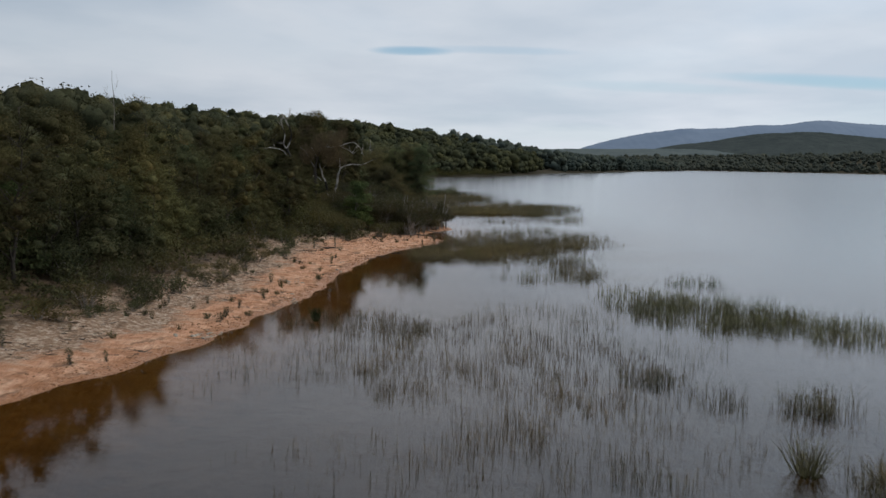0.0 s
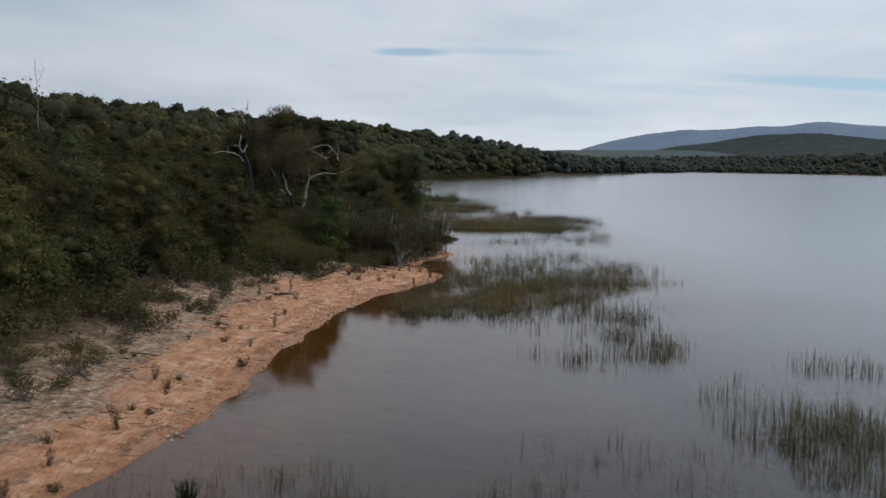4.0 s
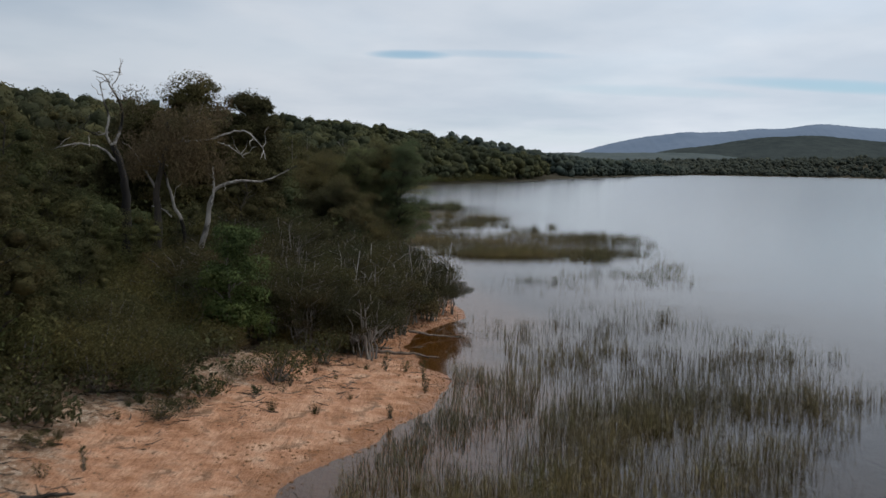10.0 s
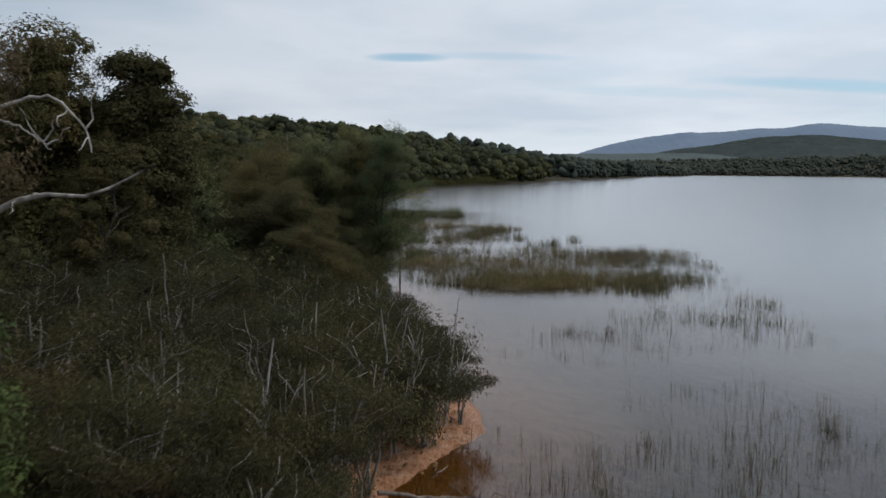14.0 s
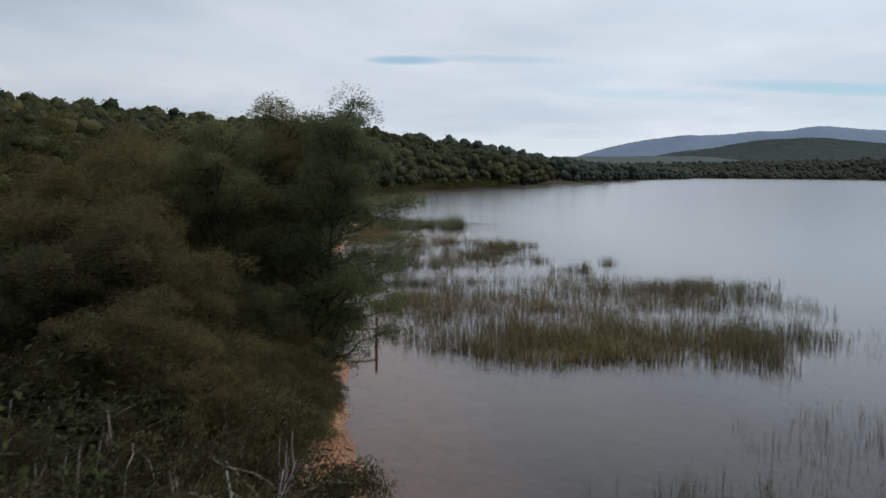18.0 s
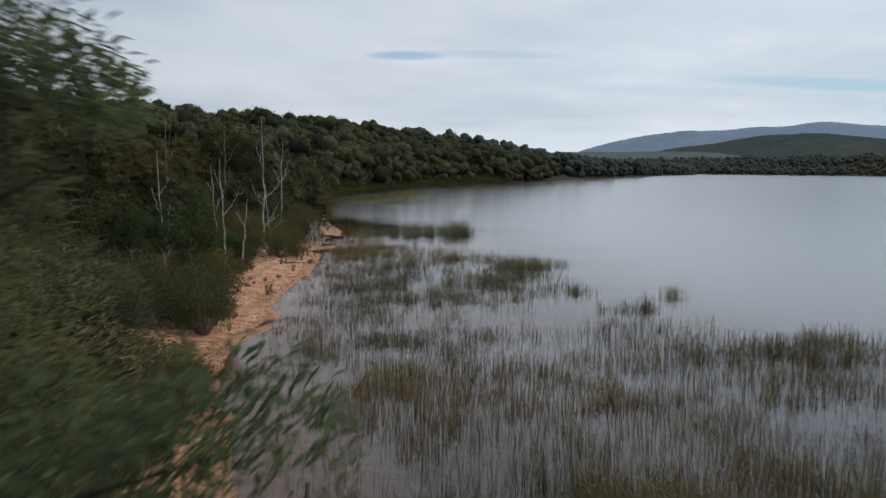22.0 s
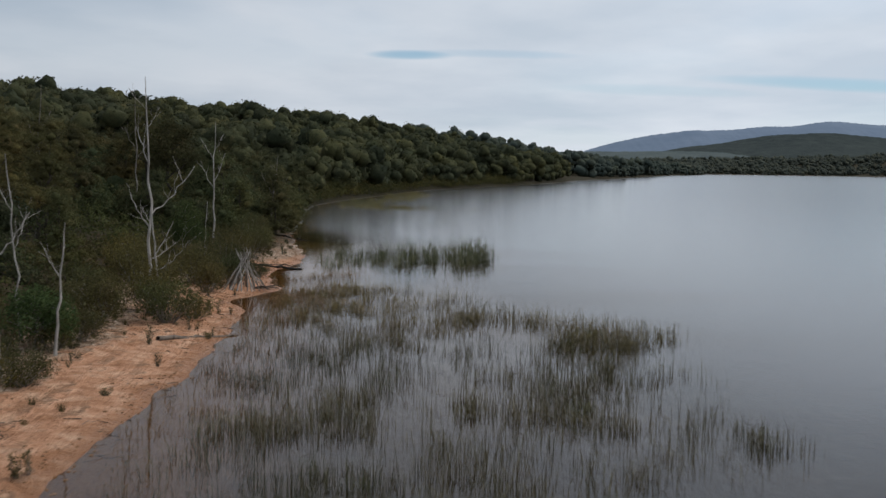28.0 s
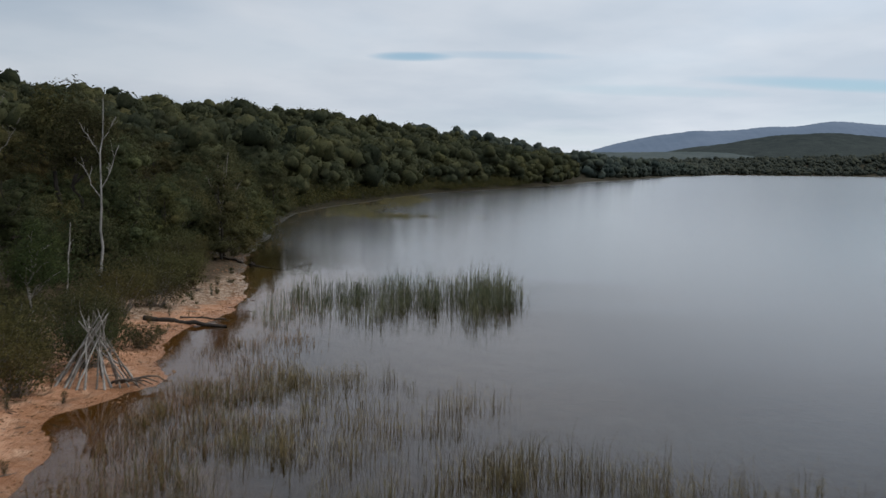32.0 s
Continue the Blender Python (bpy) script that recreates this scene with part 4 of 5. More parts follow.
def reed_bed(name, label, patches, mat=None, lean=0.25, thick=1.0, matted=0.3, gaps=0.0):
    """Reeds standing in the water: each a thin three-sided stalk with a slight bend, some broken over."""
    P, H, F = [], [], []
    for cx, cy, rx, ry, n, h in patches:
        n = int(n * (2.6 if n > 300 else 1.9))
        a, k = reed_rng.uniform(0, 6.283, n), np.sqrt(reed_rng.uniform(0, 1, n))
        f1, f2, f3 = reed_rng.uniform(0, 6.283, 3)

        def ragged(ang):
            return 1.06 + 0.28 * np.sin(2 * ang + f1) + 0.22 * np.sin(5 * ang + f2) + 0.16 * np.sin(9 * ang + f3)

        x, y = cx + rx * k * ragged(a) * np.cos(a), cy + ry * k * ragged(a) * np.sin(a)
        # reeds crowd in clumps
        pull = reed_rng.integers(0, max(2, n // 7), n)
        cl = reed_rng.uniform(0, 1, (n, 2))
        ca, ck = cl[pull, 0] * 6.283, np.sqrt(cl[pull, 1])
        m = reed_rng.random(n) < 0.6
        x = np.where(m, cx + rx * ck * ragged(ca) * np.cos(ca) + reed_rng.normal(0, 0.13, n), x)
        y = np.where(m, cy + ry * ck * ragged(ca) * np.sin(ca) + reed_rng.normal(0, 0.22, n), y)
        P.append(np.stack([x, y], 1))
        H.append(h * (0.68 if lean < 0.3 else 0.58) * (0.28 + 0.92 * reed_rng.uniform(0, 1, n) ** 1.5) * np.clip(1.08 - 0.2 * k ** 2, 0.5, 1.1))
        F.append(np.zeros(n))
        # low matted growth between the stalks
        w = int(n * matted)
        if w:
            j = reed_rng.integers(0, n, w)
            P.append(np.stack([x[j], y[j]], 1) + reed_rng.normal(0, 0.30, (w, 2)))
            H.append(h * 0.30 * reed_rng.uniform(0.4, 1.2, w))
            F.append(np.ones(w))
    P, H, F = np.concatenate(P), np.concatenate(H), np.concatenate(F)
    s = inland_of(P[:, 0], P[:, 1])
    m = (s < -0.15) & (wave(P[:, 0], P[:, 1], 1.1, 8) + 0.5 * wave(P[:, 0], P[:, 1], 3.1, 9) > reed_rng.uniform(-1.15 + gaps, 0.3 + 0.5 * gaps, len(P)))
    P, H, F, s = P[m], H[m], F[m], s[m]
    n = len(P)
    bed = height(P[:, 0], P[:, 1], s)
    az, tilt = reed_rng.uniform(0, 6.283, n), np.abs(reed_rng.normal(0, lean, n)) + F * reed_rng.uniform(0.2, 1.1, n)
    broke = reed_rng.random(n) < np.where(F > 0, 0.1, 0.36)
    dirn = np.stack([np.cos(az), np.sin(az)], 1)
    base = np.concatenate([P, np.maximum(bed, -0.25)[:, None]], 1)
    mid = np.concatenate([P + dirn * (H * tilt * 0.4)[:, None], (H * 0.55)[:, None]], 1)
    tip = np.concatenate([P + dirn * (H * np.where(broke, 0.85, tilt * 1.7))[:, None], (H * np.where(broke, reed_rng.uniform(0.02, 0.6, n), 0.98))[:, None]], 1)
    rad = reed_rng.uniform(0.0036, 0.0068, n) * thick
    th = np.arange(3) * 2.094 + 0.3
    ring = np.stack([np.cos(th), np.sin(th), np.zeros(3)], 1)
    v = np.stack([base[:, None] + ring * rad[:, None, None], mid[:, None] + ring * rad[:, None, None], tip[:, None] + ring * (rad * 0.3)[:, None, None]], 1)
    q = []
    for lev in (0, 1):
        for k in range(3):
            q.append([lev * 3 + k, lev * 3 + (k + 1) % 3, lev * 3 + 3 + (k + 1) % 3, lev * 3 + 3 + k])
    faces = np.array(q)[None] + (np.arange(n) * 9)[:, None, None]
    me = quad_mesh(name, v, faces)
    me.materials.append(mat or reed_green)
    return tagged(new(name, me), label, "reeds", kind="stuff")


reed_bed("reed_bed", "thin brown weeds standing in the shallows", [(-6.8, 189, 1.6, 7, 520, .6), (-6.6, 174, 1.3, 8, 420, .55), (-6.6, 201, 1.6, 4, 300, .6), (-6.0, 155, 1.0, 7, 240, .55), (-7.6, 193, 1.0, 2.5, 240, .7)], reed_brown, 0.32)
SPARSE = "sparse thin grey-green reeds standing in shallow water"
DENSE = "dense olive-green reed bed standing in the lake"
reed_bed("reed_bed", SPARSE, [(-1, 34, 5, 8, 850, .8), (3, 31, 4, 8, 700, .8), (-3, 40, 3, 3, 340, .7), (2, 22, 5, 4, 350, .8), (4, 42, 3, 3, 200, .8)], reed_dull, 0.36, 0.85)
reed_bed("reed_bed", DENSE, [(9, 46, 1.8, 5.5, 450, 1.05), (11.5, 44, 2.5, 5, 750, 1.1), (14.5, 40, 2, 3.5, 600, 1.1), (12.5, 55.7, 1.5, 1, 110, 1)])
reed_bed("reed_bed", "scattered dark reed clumps in open water", [(6, 30, .7, .8, 70, .9), (6.9, 27.5, .8, .8, 90, 1.0), (9.5, 26.8, .7, .9, 130, 1.1), (8.6, 20, 1, 1, 110, 1), (11.5, 24.5, .5, .5, 60, 1.1), (4, 20.3, .7, .5, 40, .8)])
reed_bed("reed_bed", DENSE, [(2.2, 78, 3, 9, 1500, 1.0), (5.5, 76, 3, 7, 1200, 1.0), (-0.5, 73.5, 1.3, 4, 420, .6), (-0.9, 69.3, 1.5, 3.4, 700, .75), (1.5, 70, 2.2, 4, 600, .8), (8, 82, 2.5, 5, 500, 1.1), (11, 81, 2.2, 1.2, 170, 1), (11.5, 88, 2, 1, 150, 1), (6.5, 88, 3.5, 1.6, 260, 1)])
reed_bed("reed_bed", "dark reed clumps off the edge of the bed", [(7.2, 66.5, 1.3, 1.6, 300, 1.15), (6.8, 61.5, .6, .8, 90, 1), (5, 62.5, 1.2, 1, 100, .7), (8.3, 60.4, .6, .6, 50, 1), (7.5, 58, .9, 1.2, 140, 1), (5, 57, 2, 2.4, 130, .8), (3, 66.5, 3, 1.5, 150, .8), (9, 64.6, .15, .15, 8, .9)], None, 0.12, 1.0, 0.1)
reed_bed("reed_bed", SPARSE, [(6, 110, 3.5, 4, 110, .8), (10, 117, 3, 2.5, 140, .9), (8, 100, 3, 3, 70, .8), (5.5, 112, 2.5, 1, 80, .8), (12, 111, 2, 2, 50, .8), (3, 93, 2.4, 3, 200, .9), (7.5, 94, 3, 2.5, 200, .9), (11, 93, 2.5, 2, 110, .9), (9.4, 97, .35, .5, 40, 1.2)], reed_dull, 0.34, 0.9)
reed_bed("reed_bed", DENSE, [(2.5, 130.5, 3.5, 4, 1400, 1.1), (7.5, 130.5, 4, 4, 1600, 1.15), (11.5, 133, 3.5, 3, 750, 1.1), (14.3, 121.6, 1.3, 1.3, 120, 1), (12.5, 116, 2.5, 2, 130, 1)], reed_straw)
reed_bed("reed_bed", DENSE, [(3, 140, 5, 6, 1200, .95), (11.5, 146, 5, 5, 1200, 1.1), (14.5, 151, 3.2, 2.6, 550, 1.1), (8, 152, 3.5, 4, 380, 1), (-1.5, 146, 1.8, 10, 520, .8)])
reed_bed("reed_bed", "wide patchy reed bed along the sandy shore", [(-3.5, 150, 2.6, 12, 1100, .8), (0.5, 147, 3.5, 10, 900, .8), (-4, 168, 2.6, 10, 1000, .85), (0, 168, 3.5, 10, 1300, .9), (3.5, 174, 3, 6, 650, 1), (5, 181, 1.8, 2.2, 400, 1.1), (5.5, 168, 2, 1.6, 160, .9)], None, 0.29, 0.95, 0.5, 0.4)
reed_bed("reed_bed", "wide patchy reed bed along the sandy shore", [(-5, 184, 2.2, 7, 800, .8), (-2, 184, 2.4, 6, 420, .8), (1.5, 187.5, 2.5, 1.6, 299, 1.2), (5, 185, 2.5, 2, 299, 1.2), (0, 193.5, .8, .9, 90, 1.1), (-2.5, 195, 1.6, 1.2, 290, .9), (-5, 195, 1.8, 4, 560, .7), (-4, 190, 2.4, 3.5, 500, .8)], None, 0.29, 0.95, 0.5, 0.4)
reed_bed("reed_bed", "dark reed clumps off the edge of the bed", [(8.3, 160.8, 1.2, 1, 90, .9), (9.3, 161.2, .25, .4, 50, 1.3), (11.6, 166.5, .6, .7, 80, 1.1), (6.8, 167.5, .6, 1.4, 90, .9), (7.2, 183, .9, .8, 90, 1)], None, 0.12, 1.0, 0.1)
reed_bed("reed_bed", "dense dark reed island ending in tall green reeds", [(-4.3, 214, 3.6, 6, 420, 1.5), (-0.6, 215, 3.0, 4.5, 460, 2.0), (1.5, 217, 1.2, 3.0, 290, 2.3), (-6.6, 215, 1.8, 6, 200, 1.2)], None, 0.12, 1.25)
reed_bed("reed_bed", "distant low reeds along the shore", [(-8, 297, 4, 3, 380, .9), (-2.5, 297, 1.2, 1, 110, .9), (3.6, 296.7, .6, .5, 24, .5), (-13, 312, 3.5, 12, 900, .9), (-8, 350, 4, 25, 1100, 1)], reed_straw, 0.18, 2.0)

reed_bed("reed_bed", SPARSE, [(6, 140, 9, 9, 800, .75), (10, 135, 7, 6, 420, .8), (-2, 160, 5, 12, 300, .6), (-3, 176, 4, 11, 300, .6), (4, 78, 6, 11, 400, .75)], reed_dull, 0.32, 0.85)

fringe = []
for fy in range(246, 620, 16):
    fx = float(np.interp(fy, SHORE[:, 1], SHORE[:, 0]))
    fringe.append((fx + 0.9, fy, 1.4, 9, 70, 0.7))
reed_bed("reed_bed", "distant straw-green sedge fringe along the shore", fringe, None, 0.18, 2.0)

# ---- dead trees and the big half-dead eucalypt ----
DEAD = "tall bleached dead gum tree with crooked bare branches"
GD = "dead trees behind the beach"
dead_tree("dead_gum", DEAD, (-12.7, 189.3), 9.3, (-0.3, 0.2), [(.40, 30, 2.8, 48), (.34, 190, 1.6, 60), (.62, 170, 1.6, 70), (.78, 20, 1.0, 60), (.86, 200, 1.1, 50), (.2, 10, 1.3, 35)], bark_pale, .15, GD, 41)
dead_tree("dead_gum", DEAD, (-12.1, 188.4), 4.6, (-0.5, 0.2), [(.45, 20, 1.6, 62), (.3, 0, 1.4, 40), (.7, 160, .9, 55)], bark_pale, .11, GD, 42)
dead_tree("dead_gum", DEAD, (-14.7, 211), 8.2, (0.1, 0.2), [(.55, 25, 1.9, 68), (.5, 170, 1.6, 60), (.72, 190, 1.5, 58), (.8, 20, 1.1, 60)], bark_pale, .12, GD, 43)
dead_tree("dead_gum", "thin bleached dead stem beside the beach", (-13.8, 204.3), 3.6, (0.2, 0), [(.7, 80, .5, 70)], bark_pale, .06, GD, 44)
dead_tree("dead_gum", DEAD, (-15.3, 236.5), 6.6, (0.7, 0.3), [(.45, 20, 2.4, 55), (.5, 170, 2.2, 60), (.65, 100, 1.8, 60), (.7, 250, 1.6, 55)], bark_stem, .13, GD, 45)
dead_tree("dead_gum", DEAD, (-11.8, 175.3), 3.9, (0.3, 0.1), [(.6, 170, 1.0, 60)], bark_pale, .10, GD, 46)
dead_tree("dead_gum", DEAD, (-12.0, 172.0), 6.3, (-0.5, 0.2), [(.5, 30, 1.6, 55), (.72, 170, 1.1, 70), (.6, 100, .9, 60)], bark_pale, .10, GD, 47)
dead_tree("dead_gum", DEAD, (-14.1, 166.5), 6.3, (-0.4, 0.2), [(.45, 160, 1.8, 70), (.66, 30, 1.0, 60)], bark_pale, .10, GD, 48)
dead_tree("dead_gum", DEAD, (-13.6, 177.5), 5.8, (-0.5, 0.1), [(.5, 40, 1.0, 70), (.7, 180, .8, 60)], bark_pale, .08, GD, 49)
dead_tree("dead_gum", DEAD, (-18.6, 186), 8.2, (-0.4, 0.3), [(.6, 30, 1.2, 65), (.75, 170, 1.0, 60)], bark_stem, .09, GD, 50)
dead_tree("dead_gum", DEAD, (-20.5, 215), 9.0, (-0.2, 0.3), [(.55, 20, 2.0, 60), (.6, 180, 1.8, 65), (.75, 60, 1.0, 60)], bark_stem, .11, GD, 51)
dead_tree("dead_gum", DEAD, (-23.8, 206), 8.6, (0.3, 0.2), [(.55, 150, 1.8, 62), (.7, 30, 1.4, 60)], bark_stem, .10, GD, 52)
dead_tree("dead_gum", DEAD, (-33.0, 110), 11.5, (-0.6, 0.2), [(.6, 30, 2.4, 55), (.7, 170, 2.2, 58), (.82, 60, 1.4, 60)], bark_stem, .13, GD, 53)

# ---- single trees of note ----


def limb(q, keys, r0, r1, sides=7, n=18, jitter=0.02):
    """A crooked limb through a few turning points."""
    k = np.array(keys, float)
    t = np.linspace(0, len(k) - 1, n)
    i = np.clip(t.astype(int), 0, len(k) - 2)
    f = (t - i)[:, None]
    a, b, c, d = k[np.maximum(i - 1, 0)], k[i], k[i + 1], k[np.minimum(i + 2, len(k) - 1)]
    p = 0.5 * (2 * b + (c - a) * f + (2 * a - 5 * b + 4 * c - d) * f ** 2 + (3 * b - a - 3 * c + d) * f ** 3)
    p[1:-1] += rng.normal(0, jitter, (n - 2, 3))
    q.tube(p, np.linspace(r0, r1, n), sides)
    return p


def limb_part(name, root, mat, keys, r0, r1, twigs=0, label=""):
    q = Quads()
    p = limb(q, keys, r0, r1)
    for _ in range(twigs):
        k = rng.integers(8, 17)
        e = p[k] + rng.normal(0, 0.35, 3) + [0, 0, 0.2]
        q.tube(bend(p[k], e, 5, 0, 0.1), np.linspace(r1 * 1.6, 0.007, 5), 4)
    return part(name, q.mesh(name, mat, True), root, label)


def scorched_gum():
    root = thing("scorched_dead_gum", "dead gum with black scorched trunk and white bare limbs", "dead tree")
    b = z_at(-13.4, 96)
    limb_part("trunk", root, bark_burnt, [(0, 0, -.2), (.05, 0, 1.5), (0, 0, 3.2), (-.15, 0, 4.2), (-.5, 0, 5.2)], .24, .12, label="black scorched trunk")
    for keys, r in (([(-.3, 0, 4.4), (-.9, 0, 5.0), (-1.6, .1, 5.2), (-2.4, .1, 5.15), (-3.2, 0, 4.9)], .09),
                    ([(-.5, 0, 5.1), (-.8, 0, 5.6), (-.7, 0, 6.3), (-.9, 0, 7.0), (-1.1, 0, 7.8)], .10),
                    ([(-.5, 0, 5.1), (-.2, 0, 6.0), (-.2, 0, 6.8), (-.6, .1, 7.5), (-.9, .1, 8.0), (-1.4, .1, 8.2)], .11),
                    ([(-.6, .1, 7.6), (-.4, .2, 7.9), (-.3, .2, 8.3)], .045),
                    ([(-.7, 0, 5.7), (-1.2, -.1, 5.6), (-1.9, -.2, 5.9)], .06)):
        limb_part("limb", root, bark_half, keys, r * 0.66, .014, 5, "bleached bare limb")
    root.location = (-13.4, 96, b)


def rusty_gum():
    root = thing("dying_gum", "half-dead eucalypt with drooping rust-brown leaves and pale limbs", "tree")
    b = z_at(-10.8, 91)
    limb_part("trunk", root, bark_dark, [(0, 0, -.6), (0, 0, 1.2), (.05, 0, 2.6), (0, 0, 3.6), (.3, 0, 5.0), (.4, .1, 6.2)], .20, .06)
    for keys, r, m in (([(1.2, .3, .9), (.95, .2, 2.1), (.5, .1, 3.4), (.2, 0, 4.4), (-.4, 0, 5.4)], .13, bark_half),
                       ([(1.2, .4, .6), (1.7, .4, 2.0), (1.9, .3, 3.0), (2.1, .3, 3.7), (2.9, .2, 4.0), (3.8, .2, 4.0), (5.1, .2, 4.6)], .17, bark_half),
                       ([(1.9, .3, 3.0), (2.05, .2, 3.7), (2.0, .2, 4.5)], .09, bark_pale),
                       ([(1.0, .1, 5.4), (2.0, .1, 5.5), (2.6, .1, 5.75), (3.2, .1, 5.8), (3.8, .1, 5.3), (3.95, .1, 4.8)], .065, bark_pale),
                       ([(2.2, .1, 5.4), (2.7, .1, 5.2), (3.2, .1, 4.85)], .035, bark_pale),
                       ([(0, 0, 3.6), (-.5, 0, 4.4), (-.9, 0, 5.1)], .08, bark_stem),
                       ([(.5, .1, 2.6), (.2, 0, 2.9), (-.2, 0, 3.0)], .04, bark_pale),
                       ([(.3, 0, 5.0), (1.2, .3, 5.8), (1.6, .4, 6.8)], .06, bark_stem)):
        limb_part("limb", root, m, keys, r * 0.72, .014, 3, "crooked pale limb")
    q = Quads()
    cs = [(rng.uniform(-1.1, 2.3), rng.uniform(-1.4, 1.4), rng.uniform(4.2, 6.8)) for _ in range(40)]
    sprays(q, cs, rng.uniform(0.45, 0.8, 40), 260, 0.16, 0.038, 0.9, 0.9, 0.3)
    part("crown", q.mesh("crown", leaf_rust), root, "drooping rust-brown leaves")
    root.location = (-10.8, 91, b + 0.3)


scorched_gum()
rusty_gum()
for x, y, h, r in ((-12.6, 105, 8.7, 2.3), (-9.6, 105, 8.3, 1.7), (-16, 107, 7.6, 2.2)):
    t = leafy_tree("gum_tree", "tall dark green eucalypt with dense clumped crown", "tree", "gum trees on the slope", h, r, h * 0.28, 84, 760, 0.14, 0.060, leaf_gum, bark_dark, "umbrella", 0.78, 0.1, 0.17, 1, 0.36, True, shell=0.28)
    t.location = (x, y, z_at(x, y))
t = leafy_tree("young_tree", "bright green bushy young tree among grey scrub", "tree", "", 4.3, 1.3, 0.5, 40, 300, 0.12, 0.046, leaf_bright, bark_stem, "cone", 0.75, 0.2, 0.06, 1, 0.36, shell=0.2)
t.location = (-6.7, 84.4, z_at(-6.7, 84.4) - 0.05)
for x, y, h in ((-13.0, 162.6, 4.6), (-11.9, 164.2, 4.4), (-15.4, 166, 3.6), (-14.6, 203.5, 3.6), (-12.6, 176, 1.8), (-17, 43, 3.5)):
    t = leafy_tree("young_tree", "slender young gum with fresh light green leaves", "tree", "light green saplings", h, 1.15, h * 0.4, 26, 190, 0.11, 0.045, leaf_bright, bark_pale, "umbrella", 0.9, 0.4, 0.05, 1, 0.42)
    t.location = (x, y, z_at(x, y))

# wattles over the water: tiers of feathery leaf pads along rising, spreading boughs


def pads(q, line, n, r, per, length, width):
    """Flat leaf pads strung along the outer part of a bough."""
    for f in np.linspace(0.38, 1.0, n):
        i = min(f * (len(line) - 1), len(line) - 1.001)
        c = line[int(i)] + (line[int(i) + 1] - line[int(i)]) * (i % 1) + rng.normal(0, 0.10, 3)
        w = r * rng.uniform(0.65, 1.25) * (1.1 - 0.35 * f)
        m = int(per * rng.uniform(0.7, 1.3))
        a, k = rng.uniform(0, 6.283, m), np.sqrt(rng.uniform(0.02, 1, m))
        out = np.stack([np.cos(a), np.sin(a), np.zeros(m)], 1)
        p = c + out * (k * w)[:, None] + np.stack([np.zeros(m), np.zeros(m), w * (0.55 * (1 - k ** 2) + rng.normal(0, 0.20, m))], 1)
        along = out + rng.normal(0, 0.45, (m, 3)) + [0, 0, 0.25]
        facing = rng.normal(0, 0.4, (m, 3)) + [0, 0, 1.0] + out * 0.35
        q.leaves(p, along, length * rng.uniform(0.6, 1.35, m), width * rng.uniform(0.7, 1.3, m), facing)


def tiered_wattle(name, label, group, h, r, boughs, low, per, stems=2, lean=(0.0, 0.0), reach=(), leaf=None, pad=0.56, airy=0.8):
    """An open wattle: trunks, boughs that spread in tiers, and leaf pads; reach adds boughs to chosen points."""
    root = thing(name, label, "tree", group)
    green, lines = Quads(), []
    for k in range(stems):
        off = rng.normal(0, 0.14, 2) * (stems > 1)
        head = np.array([lean[0] + off[0] * 3, lean[1] + off[1] * 3, h * (0.93 if k == 0 else rng.uniform(0.75, 0.9))])
        line = bend((off[0], off[1], -0.15), head, 11, 0, 0.03)
        rad = np.linspace(0.011 * h, 0.010, 11)
        one = Quads()
        one.tube(line, rad, 7)
        part("trunk", one.mesh("trunk", bark_dark, True), root)
        lines.append(line)
    ends = []
    for k in range(boughs):
        line = lines[k % stems]
        f = low + (1 - low) * ((k + rng.uniform(0, 1)) / boughs) ** airy
        i = min(f * 10, 9.99)
        a = line[int(i)] + (line[int(i) + 1] - line[int(i)]) * (i % 1)
        az = k * 2.4 + rng.normal(0, 0.4)
        long = r * (1.08 - 0.62 * max(0.0, f - 0.35) / 0.65) * rng.uniform(0.6, 1.1)
        e = a + np.array([math.cos(az) * long, math.sin(az) * long, long * rng.uniform(0.15, 0.75)])
        e[2] = min(e[2], h)
        ends.append((a, e))
    for point in reach:
        e = np.array(point, float)
        line = lines[0]
        i = int(np.argmin(np.abs(line[:, 2] - (e[2] - 0.9))))
        ends.append((line[i], e))
    for a, e in ends:
        b = bend(a, e, 7, 0.05, 0.05)
        one = Quads()
        one.tube(b, np.linspace(0.0035 * h, 0.005, 7), 5)
        for _ in range(3):
            j = rng.integers(2, 6)
            tip = b[j] + rng.normal(0, 0.22, 3) + [0, 0, 0.16]
            one.tube(bend(b[j], tip, 4, 0, 0.06), np.linspace(0.009, 0.004, 4), 4)
        part("limb", one.mesh("limb", bark_dark, True), root)
        pads(green, b, max(3, int(3.2 * np.linalg.norm(e - a))), pad, per, 0.075, 0.020)
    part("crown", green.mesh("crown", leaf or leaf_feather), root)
    return root


